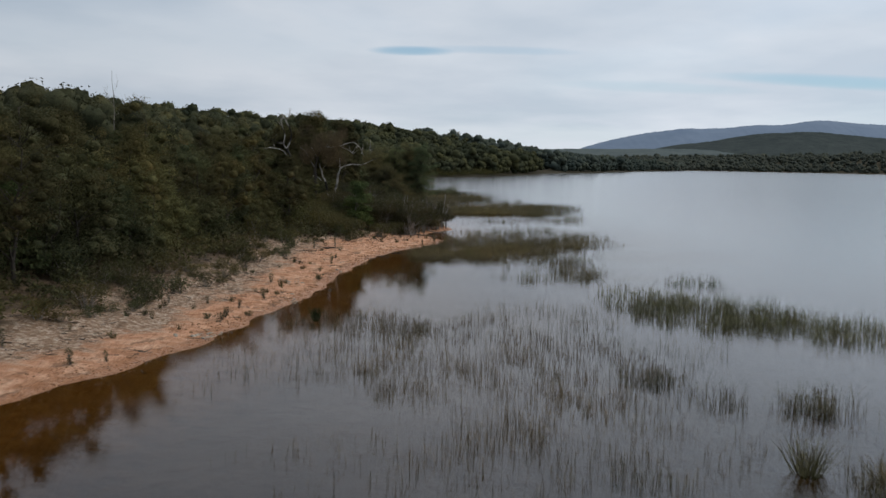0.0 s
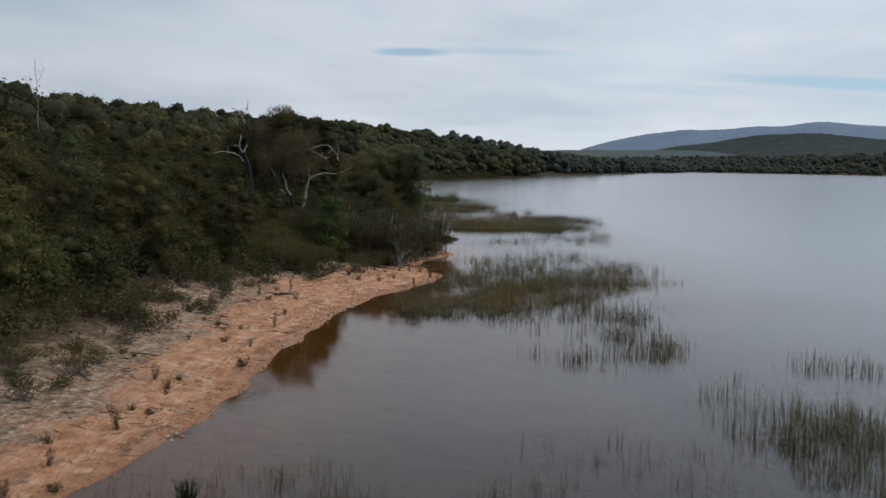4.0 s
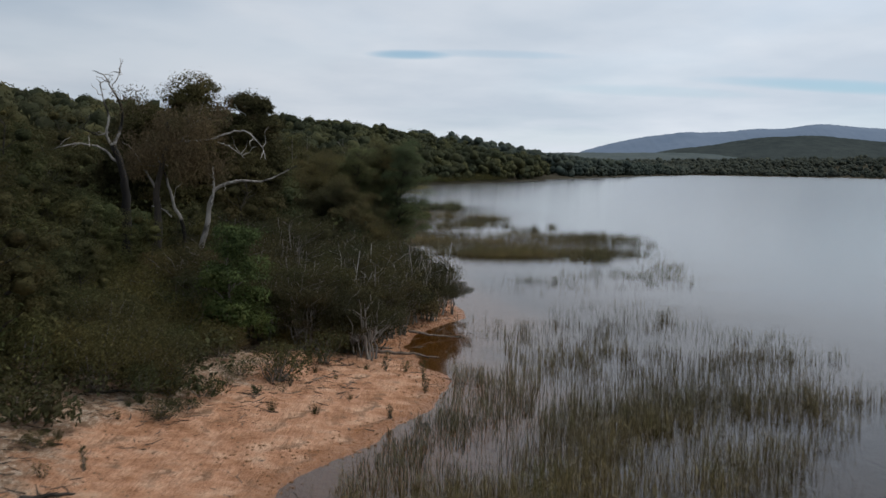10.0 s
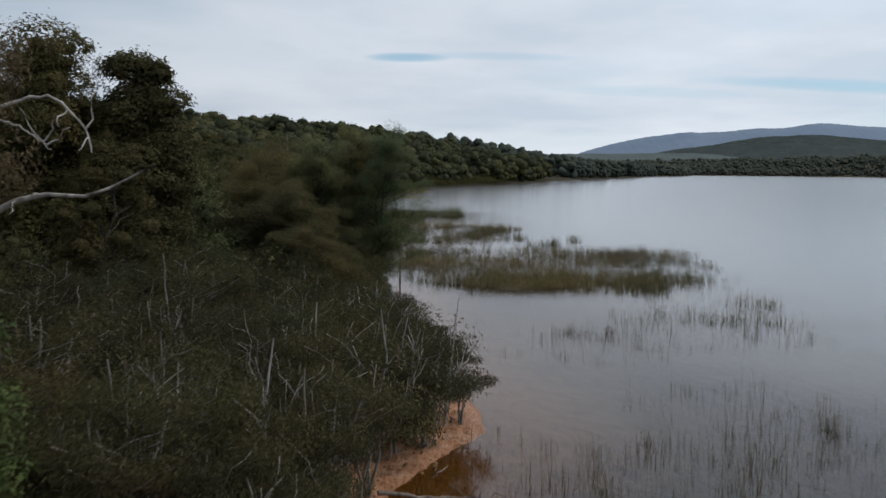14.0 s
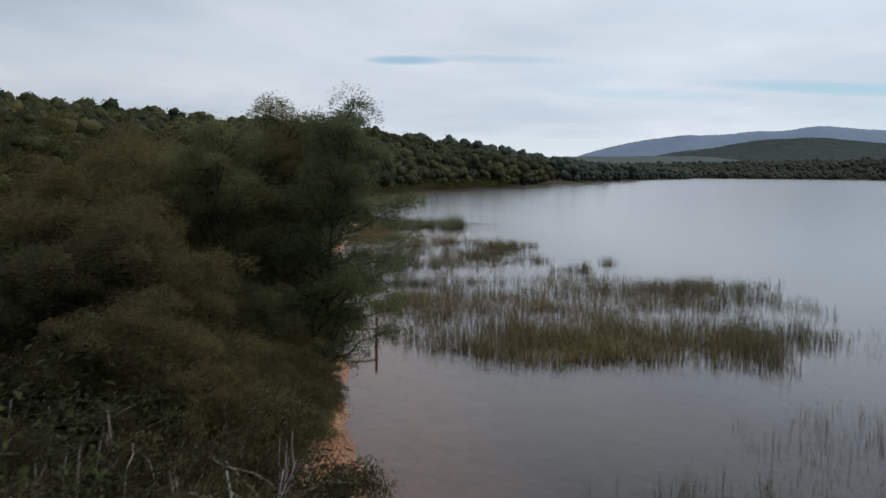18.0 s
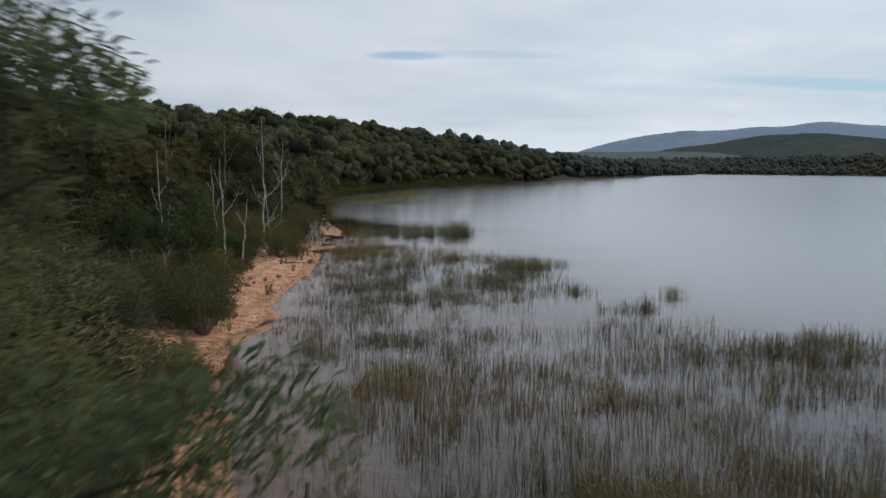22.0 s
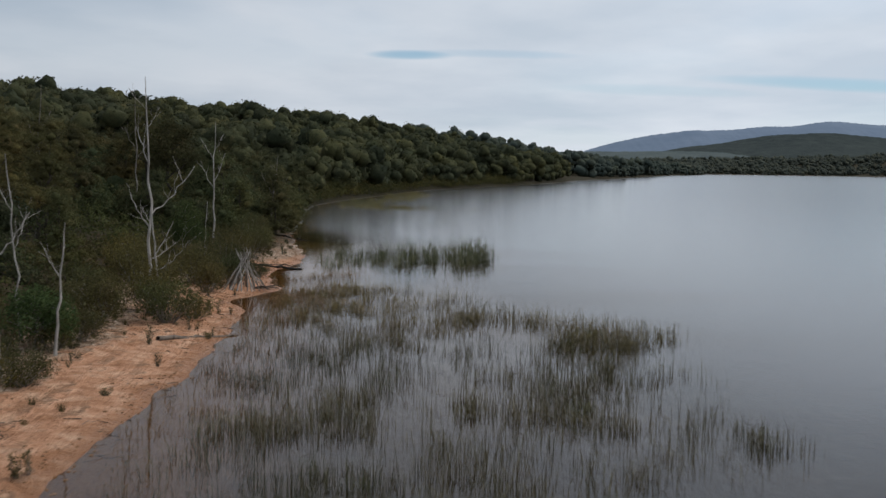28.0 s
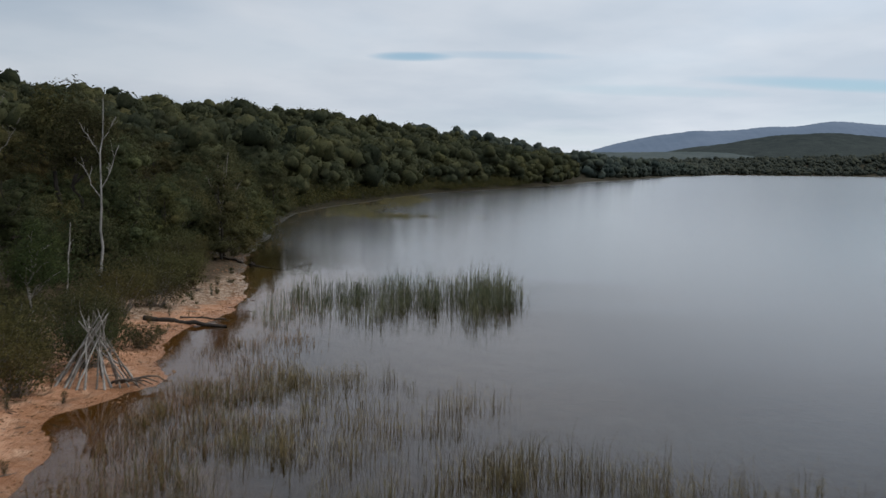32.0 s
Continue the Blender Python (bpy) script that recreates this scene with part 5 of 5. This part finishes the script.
TALL = "tall open wattle with feathery grey-green leaf clumps"
for x, y, h, r, n, lean, reach in ((-3.3, 116.0, 8.05, 1.3, 34, (1.0, 0.0), [(2.3, -0.9, 5.5), (2.2, 0.2, 4.7), (2.1, -1.3, 3.3), (1.9, 0.8, 3.9), (2.0, -0.5, 2.6)]),
                                   (-4.6, 116.9, 7.9, 1.6, 36, (0.9, 0.0), [(2.6, 0.3, 5.2), (2.5, 1.0, 3.6)]),
                                   (-5.9, 116.6, 7.2, 1.8, 36, (0.5, 0.0), []), (-7.4, 118.0, 6.3, 1.9, 34, (0.2, 0.2), []),
                                   (-4.2, 120.4, 5.9, 1.6, 30, (0.5, 0.0), [(1.9, -0.3, 3.0), (1.7, 0.4, 2.0)]), (-6.2, 121.4, 6.2, 1.7, 30, (0.2, 0.0), []), (-5.2, 124.6, 5.2, 1.6, 28, (0.3, 0.0), [])):
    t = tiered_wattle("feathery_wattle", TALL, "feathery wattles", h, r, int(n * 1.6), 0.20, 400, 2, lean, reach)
    t.location = (x, y, z_at(x, y) - 0.1)
near_wattles = Kind([tiered_wattle("shore_wattle", "dense dark green wattle leaning over the sandy edge", "wattles over the water", h, r, int(n * 1.4), 0.08, 400, 3, leaf=lf)
                     for h, r, n, lf in ((5.6, 2.1, 44, leaf_shade), (4.5, 1.9, 38, leaf_shade), (3.2, 1.6, 30, leaf_shade))])
for x, y, k, i in ((-5.6, 110.8, 0.92, 0), (-7.0, 112.2, 1.05, 0), (-4.5, 112.8, 0.85, 1), (-4.4, 114.4, 0.8, 2), (-5.2, 117.6, 0.9, 1), (-5.8, 112.5, 0.9, 1), (-5.6, 120.6, 1.0, 0), (-6.8, 124.8, 0.9, 1), (-6.7, 119, 1.12, 0), (-8.2, 127, 1.1, 0), (-7.6, 123, 1.2, 0),
                   (-7.6, 115.5, 1.1, 0), (-9.4, 119, 1.2, 0), (-7.8, 130.5, 0.85, 1), (-8.4, 131, 1.1, 1), (-9.8, 126, 1.25, 0), (-3.9, 119.6, 0.72, 2), (-4.9, 121.6, 0.82, 0), (-5.6, 122.8, 1.1, 0), (-5.2, 124.4, 0.75, 1), (-4.8, 118.8, 0.85, 1), (-3.9, 114.0, 0.6, 1), (-3.9, 112.4, 0.75, 2), (-3.7, 115.4, 0.65, 2),
                   (-5.2, 108.4, 0.85, 1), (-3.6, 110.4, 0.7, 2), (-3.2, 114.6, 0.55, 2), (-3.5, 118.0, 0.5, 2), (-4.6, 110.8, 0.8, 2), (-6.9, 109.5, 1.0, 1), (-8.8, 108.0, 1.0, 0), (-9.6, 111.5, 1.15, 0), (-11.5, 115, 1.15, 0), (-9.4, 134, 0.85, 1), (-11.6, 136.5, 0.9, 1), (-12.4, 131, 1.2, 0)):
    if x < -7.6:
        wattles.place(i + 1, x, y, x * 7 + y, k * 1.12, sink=0.05)
    else:
        near_wattles.place(i, x, y, x * 7 + y, k, sink=0.05)

for x, y, h, r in ((-25.5, 237, 9.6, 2.6), (-22.5, 232, 8.4, 2.2), (10, 900, 17, 5)):
    t = leafy_tree("gum_tree", "tall eucalypt standing above the hillside woods", "tree", "gum trees on the slope", h, r, h * 0.5, 30, 90, 0.045 * h * 0.8, 0.014 * h, leaf_gum, bark_dark, "umbrella", 0.7, 0.1, 0.02 * h, 1, 0.42, True)
    t.location = (x, y, z_at(x, y))

# bare dead shrubs whose pale stems show through the thicket
for k, (x, y) in enumerate(((-2.6, 88.6), (-3.6, 89.4), (-1.8, 91.5), (-4.8, 88.8), (-1.2, 93.6), (-3.1, 92.4), (-5.4, 91.2), (-0.2, 96.2), (-1.6, 97.2), (-3.4, 96.4), (-6.2, 95.0), (-2.4, 104.0), (-4.4, 105.4))):
    dead_tree("dead_shrub", "bare bleached dead shrub in the tea-tree thicket", (x, y), 2.7 + 0.4 * math.sin(k * 2.1), (0.5 * math.sin(k), 0.4 * math.cos(k * 1.7)),
              [(.12, 40 * k, 2.3, 64), (.16, 40 * k + 140, 2.1, 60), (.25, 40 * k + 250, 1.8, 58), (.4, 40 * k + 80, 1.2, 55)], bark_pale if k % 2 else bark_stem, .075, "dead shrubs in the thicket", 80 + k)

# low dense bushes on the second beach
bushes = Kind([shrub("dense_bush", "dense dark olive bush at the back of the beach", "dense bushes", h, r, c, per, 0.12, 0.03, leaf_heath) for h, r, c, per in ((1.5, 1.2, 36, 90), (1.2, 1.1, 30, 90), (1.9, 1.2, 38, 90))])
for x, y, k, i in ((-8.6, 83.4, 0.75, 0), (-9.6, 82.6, 0.85, 2), (-7.7, 84.7, 0.7, 1), (-10.6, 81.8, 0.9, 0), (-8.8, 84.8, 0.85, 2), (-9.8, 84.2, 0.95, 0), (-3.3, 85.9, 0.5, 1), (-2.7, 86.7, 0.45, 1), (-4.3, 86.4, 0.6, 0), (-5.2, 85.6, 0.6, 1), (-6.5, 137.6, 0.75, 0), (-6.9, 139.2, 0.85, 2), (-7.4, 140.8, 0.8, 0), (-7.3, 137.9, 0.8, 1), (-7.9, 139.4, 0.75, 1), (-8.4, 137.4, 0.8, 2), (-9.2, 139.0, 0.9, 0), (-9.8, 140.6, 0.8, 1),
                   (-6.9, 135.7, 0.7, 1), (-7.7, 136.0, 0.75, 0), (-8.6, 135.4, 0.9, 2), (-9.8, 136.6, 1.0, 0), (-10.9, 138.4, 1.1, 2), (-11.6, 141.4, 1.0, 0), (-10.9, 143.6, 0.7, 1), (-12.6, 144, 1.1, 2), (-6.3, 134.4, 0.7, 1), (-7.4, 134.2, 0.8, 0),
                   (-8.8, 151.0, 1.05, 2), (-9.6, 151.8, 1.1, 0), (-8.9, 153.0, 1.0, 2), (-10.2, 153.4, 1.15, 0), (-10.9, 151.6, 0.9, 1), (-12.4, 152.4, 1.1, 2), (-9.0, 155.2, 0.7, 1), (-7.2, 142.4, 0.5, 1), (-7.9, 144.6, 0.45, 0), (-8.6, 147.2, 0.45, 1), (-11.5, 154.6, 1.2, 2), (-10.4, 156.8, 1.2, 0), (-12.6, 157, 1.2, 2),
                   (-10.5, 159.5, 1.15, 2), (-11.2, 162.5, 1.2, 0), (-10.7, 165.5, 0.9, 1), (-12.4, 165.5, 1.2, 2), (-11.8, 168.6, 1.1, 0), (-11.3, 171.4, 0.8, 1), (-10.6, 183.4, 1.1, 0), (-9.9, 184.9, 0.8, 1),
                   (-11.5, 185.4, 1.2, 2), (-12.6, 181.8, 1.2, 0), (-12.2, 178.4, 0.9, 1), (-11.2, 193.3, 1.0, 0), (-12.2, 195.4, 1.2, 2), (-10.8, 197.3, 1.0, 0), (-11.6, 199.4, 1.2, 2), (-12.3, 203, 1.1, 0), (-11.5, 201.2, 0.9, 1),
                   (-12.8, 207, 1.2, 2), (-12.2, 210, 1.1, 0), (-13.1, 213.4, 1.2, 2), (-13.2, 217.5, 1.1, 0), (-14.3, 222, 1.2, 2), (-15, 227, 1.2, 0), (-16.2, 233, 1.1, 2), (-13.4, 190.6, 1.2, 2), (-14.6, 194, 1.3, 2), (-10.2, 201, 0.7, 1)):
    bushes.place(i, x, y, x * 5 + y, k, sink=0.05)


# straggling low bushes on the grey litter of the first beach
for x, y, s in scatter(60, -20, -6, 26, 82, 0.8, lambda x, y, s: 4.2 < s < 9.5 and wave(x, y, 0.9, 37) > 0.0, []):
    heaths.place(int(spots.integers(3)), x, y, spots.uniform(0, 6.28), spots.uniform(0.35, 0.75), spots.uniform(0.5, 0.9), 0.02)

for x, y, s in scatter(70, -18, -6.5, 76, 98, 1.1, lambda x, y, s: s > 6.0 and (x > -9.5) == (y < 84), [(-13.4, 96), (-10.8, 91), (-6.9, 85)]):
    bushes.place(int(spots.integers(3)), x, y, spots.uniform(0, 6.28), spots.uniform(0.55, 1.0), sink=0.05)


def scrub_mass(name, label, n, ok, x0, x1, y0, y1, hmin, hmax, leaf, seed, tufts=100, size=0.3, core=True):
    """Close understorey scrub too thick to count: leafy hummocks over short stems."""
    global rng
    keep, rng = rng, np.random.default_rng(seed)
    X, Y = rng.uniform(x0, x1, n * 6), rng.uniform(y0, y1, n * 6)
    S = inland_of(X, Y)
    Z = height(X, Y, S)
    q, k = Quads(), 0
    for x, y, s, z in zip(X, Y, S, Z):
        if k >= n:
            break
        if not ok(x, y, s):
            continue
        k += 1
        q.tone = rng.uniform(0, 1)
        h = rng.uniform(hmin, hmax)
        r = h * rng.uniform(0.45, 0.7)
        c = np.array([x, y, z + h * 0.5])
        d = rng.normal(size=(tufts, 3))
        d[:, 2] = np.abs(d[:, 2]) - 0.35
        d /= np.linalg.norm(d, axis=1, keepdims=True)
        p = c + d * rng.uniform(0.72, 1.12, (tufts, 1)) * [r, r, h * 0.52]
        facing = d * 0.75 + [0, 0, 0.4] + rng.normal(size=(tufts, 3)) * 0.4
        along = np.cross(facing, rng.normal(size=(tufts, 3))) + [0, 0, 0.25]
        q.leaves(p, along, size * rng.uniform(0.6, 1.4, tufts), size * 0.45 * rng.uniform(0.7, 1.3, tufts), facing)
        for _ in range(4 if core and s > 14 else 0):
            w = r * rng.uniform(0.28, 0.46)
            q.lump(c + rng.normal(0, 0.3, 3) * r, (w, w, w * 0.85), 7, 4, 0.2)
    me = q.mesh(name, leaf, True)
    rng = keep
    return tagged(new(name, me), label, "scrub", kind="stuff")


scrub_mass("understorey_scrub", "thick dark understorey scrub beneath the forest trees", 1500, lambda x, y, s: tree_line(y) - 0.5 < s < 42 and not (108 < y < 118 and x > -8) and not (-15 < x < -8 and 78 < y < 97), -60, 0, 22, 330, 1.4, 3.4, leaf_scrub, 61, 170, 0.19)
scrub_mass("heath_scrub", "low olive heath scrub along the forest edge", 800, lambda x, y, s: tree_line(y) - 2.6 + 1.2 * math.sin(y * 0.31) < s < tree_line(y) + 2 and not 86 < y < 134, -30, 0, 22, 240, 0.5, 1.2, leaf_heath, 62, 60, 0.2)
scrub_mass("water_edge_scrub", "dark scrub down to the water along the far shore", 1000, lambda x, y, s: 0.4 < s < 8, -30, 30, 238, 520, 1.0, 3.8, leaf_scrub, 63, 50, 0.32)

scrub_mass("thicket_scrub", "dark brownish-green tea-tree thicket on the point", 300, lambda x, y, s: (1.8 if y < 92 else 0.5 if y < 107 else 2.2) < s < 10, -9.5, 1, 85.5, 118, 0.8, 2.1, leaf_tea, 64, 260, 0.12, False)

# ---- driftwood, logs, stick shelter, stones ----


def log(name, label, a, b, r0, r1, mat, twigs=2, lift=0.0):
    root = thing(name, label, "log")
    A = np.array([*a, max(z_at(*a), -0.05) + r0 * 0.6 + lift])
    B = np.array([*b, max(z_at(*b), -0.02) + r1 * 0.5])
    q = Quads()
    line = bend(A, B, 12, 0.0, 0.02)
    q.tube(line, np.linspace(r0, r1, 12), 8)
    part("trunk", q.mesh("trunk", mat, True), root)
    for _ in range(twigs):
        t = Quads()
        k = rng.integers(4, 11)
        t.tube(bend(line[k], line[k] + (rng.normal(0, 1, 3) * [1, 1, 0.45] + [0, 0, 0.3]) * np.linalg.norm(B - A) * 0.2, 5, 0, 0.08), np.linspace(r1 * 0.9, 0.008, 5), 5)
        part("branch", t.mesh("branch", mat, True), root)
    return root


log("fallen_log", "pale fallen log lying across the sand into water", (-9.9, 179.6), (-7.7, 182.0), .10, .03, drift, 1)
log("fallen_log", "dark waterlogged log reaching from bank into water", (-11.8, 206.9), (-8.6, 206.4), .11, .06, bark_dark, 0)
log("fallen_log", "thin dark fallen branch reaching into the lake", (-14.4, 234), (-10.7, 229.4), .09, .03, bark_dark, 3)
log("fallen_log", "dark branch lying on the sand point", (-10.6, 207.6), (-9.0, 208.4), .05, .02, bark_dark, 2)
log("fallen_branch", "crooked bleached branch lying at the water's edge", (-2.6, 86.0), (-0.3, 86.6), .07, .02, drift, 3, 0.1)
log("fallen_branch", "bleached root tangle at the edge of the scrub", (-3.1, 87.2), (-1.9, 87.6), .08, .03, drift, 5, 0.05)
log("fallen_branch", "forked dead branch sticking over shallow water", (-1.4, 90.2), (0.6, 90.9), .05, .012, drift, 4, 0.25)
log("fallen_branch", "dark dead branch on the upper beach", (-7.6, 69.6), (-6.8, 70.1), .06, .02, bark_dark, 5, 0.03)
log("fallen_branch", "dark forked branch lying in shallow water", (-4.1, 67.3), (-3.3, 67.9), .035, .012, bark_dark, 4, 0.04)
log("fallen_branch", "dark forked branch lying in shallow water", (-3.3, 70.3), (-2.5, 70.9), .035, .012, bark_dark, 4, 0.04)
log("fallen_branch", "dark dead branch lying on the sand", (-4.4, 66.0), (-4.1, 66.5), .025, .01, bark_dark, 3, 0.02)
log("fallen_branch", "dark dead branch under the forest edge", (-8.6, 76.4), (-7.2, 77.4), .05, .015, bark_dark, 5, 0.05)
log("fallen_branch", "pale dead branch at the forest edge", (-12.0, 74), (-9.6, 75.2), .07, .02, drift, 4, 0.1)
log("fallen_branch", "pale dead branch beside the stick shelter", (-12.3, 196.2), (-11.0, 195.6), .06, .02, drift, 4)


def stick_shelter(x, y):
    root = thing("stick_shelter", "grey stick shelter of leaning bleached branches", "shelter")
    n = 26
    for k in range(n):
        a = 6.283 * k / n + rng.uniform(-.12, .12)
        out, top = rng.uniform(.6, 1.15), rng.uniform(1.3, 2.2)
        q = Quads()
        foot = np.array([math.cos(a) * out, math.sin(a) * out, -0.05])
        head = np.array([rng.uniform(-.22, .22), rng.uniform(-.22, .22), 1.35])
        q.tube(bend(foot, foot + (head - foot) * (top / 1.5), 6, 0, 0.025), np.linspace(rng.uniform(.025, .04), .012, 6), 5)
        part("stick", q.mesh("stick", bark_pale if k % 3 else bark_stem, True), root)
    for k in range(5):
        q = Quads()
        q.tube(bend((.5 + .12 * k, -.3 + .1 * k, .03), (1.4 + .1 * k, -.7 + .25 * k, .02), 5, 0.15, 0.03), np.linspace(.04, .015, 5), 5)
        part("stick", q.mesh("stick", drift, True), root)
    root.location = (x, y, z_at(x, y))


stick_shelter(-9.9, 195.3)


def rail_remains():
    root = thing("fence_remains", "weathered wooden post with broken rail in shallow water", "fence")
    q = Quads()
    q.tube(bend((-2.5, 129.9, -.3), (-2.48, 129.9, 1.02), 4, 0, .01), [.06, .06, .055, .05], 6)
    part("post", q.mesh("post", drift), root)
    q = Quads()
    q.tube(bend((-2.5, 129.95, .56), (-4.4, 129.2, .62), 5, 0, .01), np.linspace(.045, .04, 5), 6)
    part("rail", q.mesh("rail", drift), root)


rail_remains()


def twig_model(n):
    root = thing("stick", "dry fallen stick lying on the ground", "stick", "fallen sticks")
    q = Quads()
    line = bend((-.5, 0, .02), (.5, .05, .03), 7, 0.02, 0.05)
    q.tube(line, np.linspace(.018, .006, 7), 5)
    part("stick_body", q.mesh("stick_body", drift if n else bark_dark, True), root)
    for k in range(2):
        t = Quads()
        t.tube(bend(line[3 + k], line[3 + k] + np.array([.2, .18 * (-1) ** k, .05]), 4, 0, .06), np.linspace(.01, .004, 4), 4)
        part("side_twig", t.mesh("side_twig", drift if n else bark_dark, True), root)
    return root


sticks = Kind([twig_model(0), twig_model(1), twig_model(1)])
for x, y, s in scatter(190, -18, 1, 24, 240, 0.4, lambda x, y, s: 0.2 < s < tree_line(y) + 0.5 and (s > 3 or s < 1 or 84 < y < 92), []):
    sticks.place(int(spots.integers(3)), x, y, spots.uniform(0, 6.28), spots.uniform(0.22, 0.8), 1.0)


def stone_model(mat, label):
    root = thing("stone", label, "stone", "stones on the beach")
    q = Quads()
    q.lump((0, 0, .06), (.16, .13, .09), 10, 7, .16)
    part("stone_body", q.mesh("stone_body", mat, True), root)
    return root


stones = Kind([stone_model(stone_pale, "pale lichen-grey stone half sunk in sand"), stone_model(stone_rust, "rust-brown stone half sunk in wet sand"), stone_model(stone_pale, "pale lichen-grey stone half sunk in sand")])
for cx, cy, n, w in ((-7.9, 36.2, 26, .5), (-7.2, 51.3, 22, .55), (-6.3, 45.6, 10, .6), (-5.2, 62.5, 14, .7), (-5.3, 57.5, 10, .6)):
    for _ in range(n):
        stones.place(int(spots.integers(3)), cx + spots.normal(0, w * .6), cy + spots.normal(0, w), spots.uniform(0, 6), spots.uniform(.18, .6), spots.uniform(.6, 1), .01)


def gravel(name, label, n, ok, mat, seed, lo, hi):
    """Loose gravel and clods, too many to count."""
    r = np.random.default_rng(seed)
    X, Y = r.uniform(-14, 1, n * 8), r.uniform(22, 240, n * 8)
    S = inland_of(X, Y)
    m = np.array([ok(x, y, s) for x, y, s in zip(X, Y, S)])
    X, Y, S = X[m][:n], Y[m][:n], S[m][:n]
    Z = height(X, Y, S)
    q = Quads()
    for x, y, z in zip(X, Y, Z):
        k = r.uniform(lo, hi)
        q.lump((x, y, z + k * .2), (k, k * r.uniform(.6, 1), k * .55), 5, 3, .2)
    return tagged(new(name, q.mesh(name, mat)), label, "gravel", kind="stuff")


gravel("shore_gravel", "rusty gravel and clods along the water's edge", 6000, lambda x, y, s: -0.3 < s < 0.9 + 0.8 * math.sin(y * 0.7) + 0.5 * math.sin(y * 1.9) and not 96 < y < 118, stone_rust, 71, .012, .05)


def twig_litter(name, label, n, ok, mat, seed, x0, x1, y0, y1, lo, hi):
    """Fallen twigs and bark strips strewn in drifts, too many to count."""
    r = np.random.default_rng(seed)
    X, Y = r.uniform(x0, x1, n * 14), r.uniform(y0, y1, n * 14)
    S = inland_of(X, Y)
    clump = wave(X, Y, 1.7, seed) + 0.6 * wave(X, Y, 4.5, seed + 1)
    m = np.array([ok(x, y, s) for x, y, s in zip(X, Y, S)]) & (clump > r.uniform(-0.2, 1.1, len(X)))
    X, Y, S = X[m][:n], Y[m][:n], S[m][:n]
    Z = np.maximum(height(X, Y, S), -0.02)
    q = Quads()
    for x, y, z in zip(X, Y, Z):
        a, k = r.uniform(0, 6.283), r.uniform(lo, hi) * r.uniform(0.4, 1)
        v = np.array([math.cos(a), math.sin(a), 0]) * k
        c = np.array([x, y, z + 0.008])
        w = k * r.uniform(0.02, 0.045)
        q.tube(np.array([c - v * 0.5, c + [0, 0, r.uniform(0, 0.06) * k] + r.normal(0, 0.06, 3) * k * [1, 1, 0], c + v * 0.5 + [0, 0, r.uniform(0, 0.22) * k]]), [w, w, w * 0.4], 3)
    return tagged(new(name, q.mesh(name, mat)), label, "litter", kind="stuff")


twig_litter("twig_litter", "dark twigs and bark strewn along the upper beach", 6000, lambda x, y, s: 2.6 + 0.9 * math.sin(y * .37) < s < tree_line(y) + 0.5 and not 92 < y < 134, bark_dark, 81, -15, 0, 24, 235, .06, .5)
twig_litter("twig_litter", "grey dry twigs lying along the upper beach", 3000, lambda x, y, s: 2.8 + 0.9 * math.sin(y * .37) < s < tree_line(y) + 0.8 and not 92 < y < 134, drift, 83, -15, 0, 24, 235, .08, .6)
twig_litter("strand_litter", "brown twig fragments stranded along the water's edge", 2400, lambda x, y, s: -0.7 < s < 1.3, drift, 85, -16, 2, 24, 235, .08, .5)
gravel("beach_litter", "brown bark scraps and clods on the upper beach", 3200, lambda x, y, s: 2.2 + math.sin(y * .5) < s < tree_line(y) and not 86 < y < 136, stone_sand, 72, .010, .036)

# rush clumps in the shallows
for x, y, n, h, w, m in ((7.3, 21.1, 110, .8, .8, reed_green), (8.7, 20.6, 60, .6, .6, reed_green), (-4.7, 40.4, 90, .5, .34, leaf_bright), (-6.1, 143.4, 40, .45, .2, reed_straw), (11.5, 24.4, 60, .9, .35, reed_green)):
    t = tuft("rush_clump", "spreading rush clump standing in shallow water", "rush", "rush clumps in the water", n, h, w, m, .018)
    t.location = (x, y, -.02)
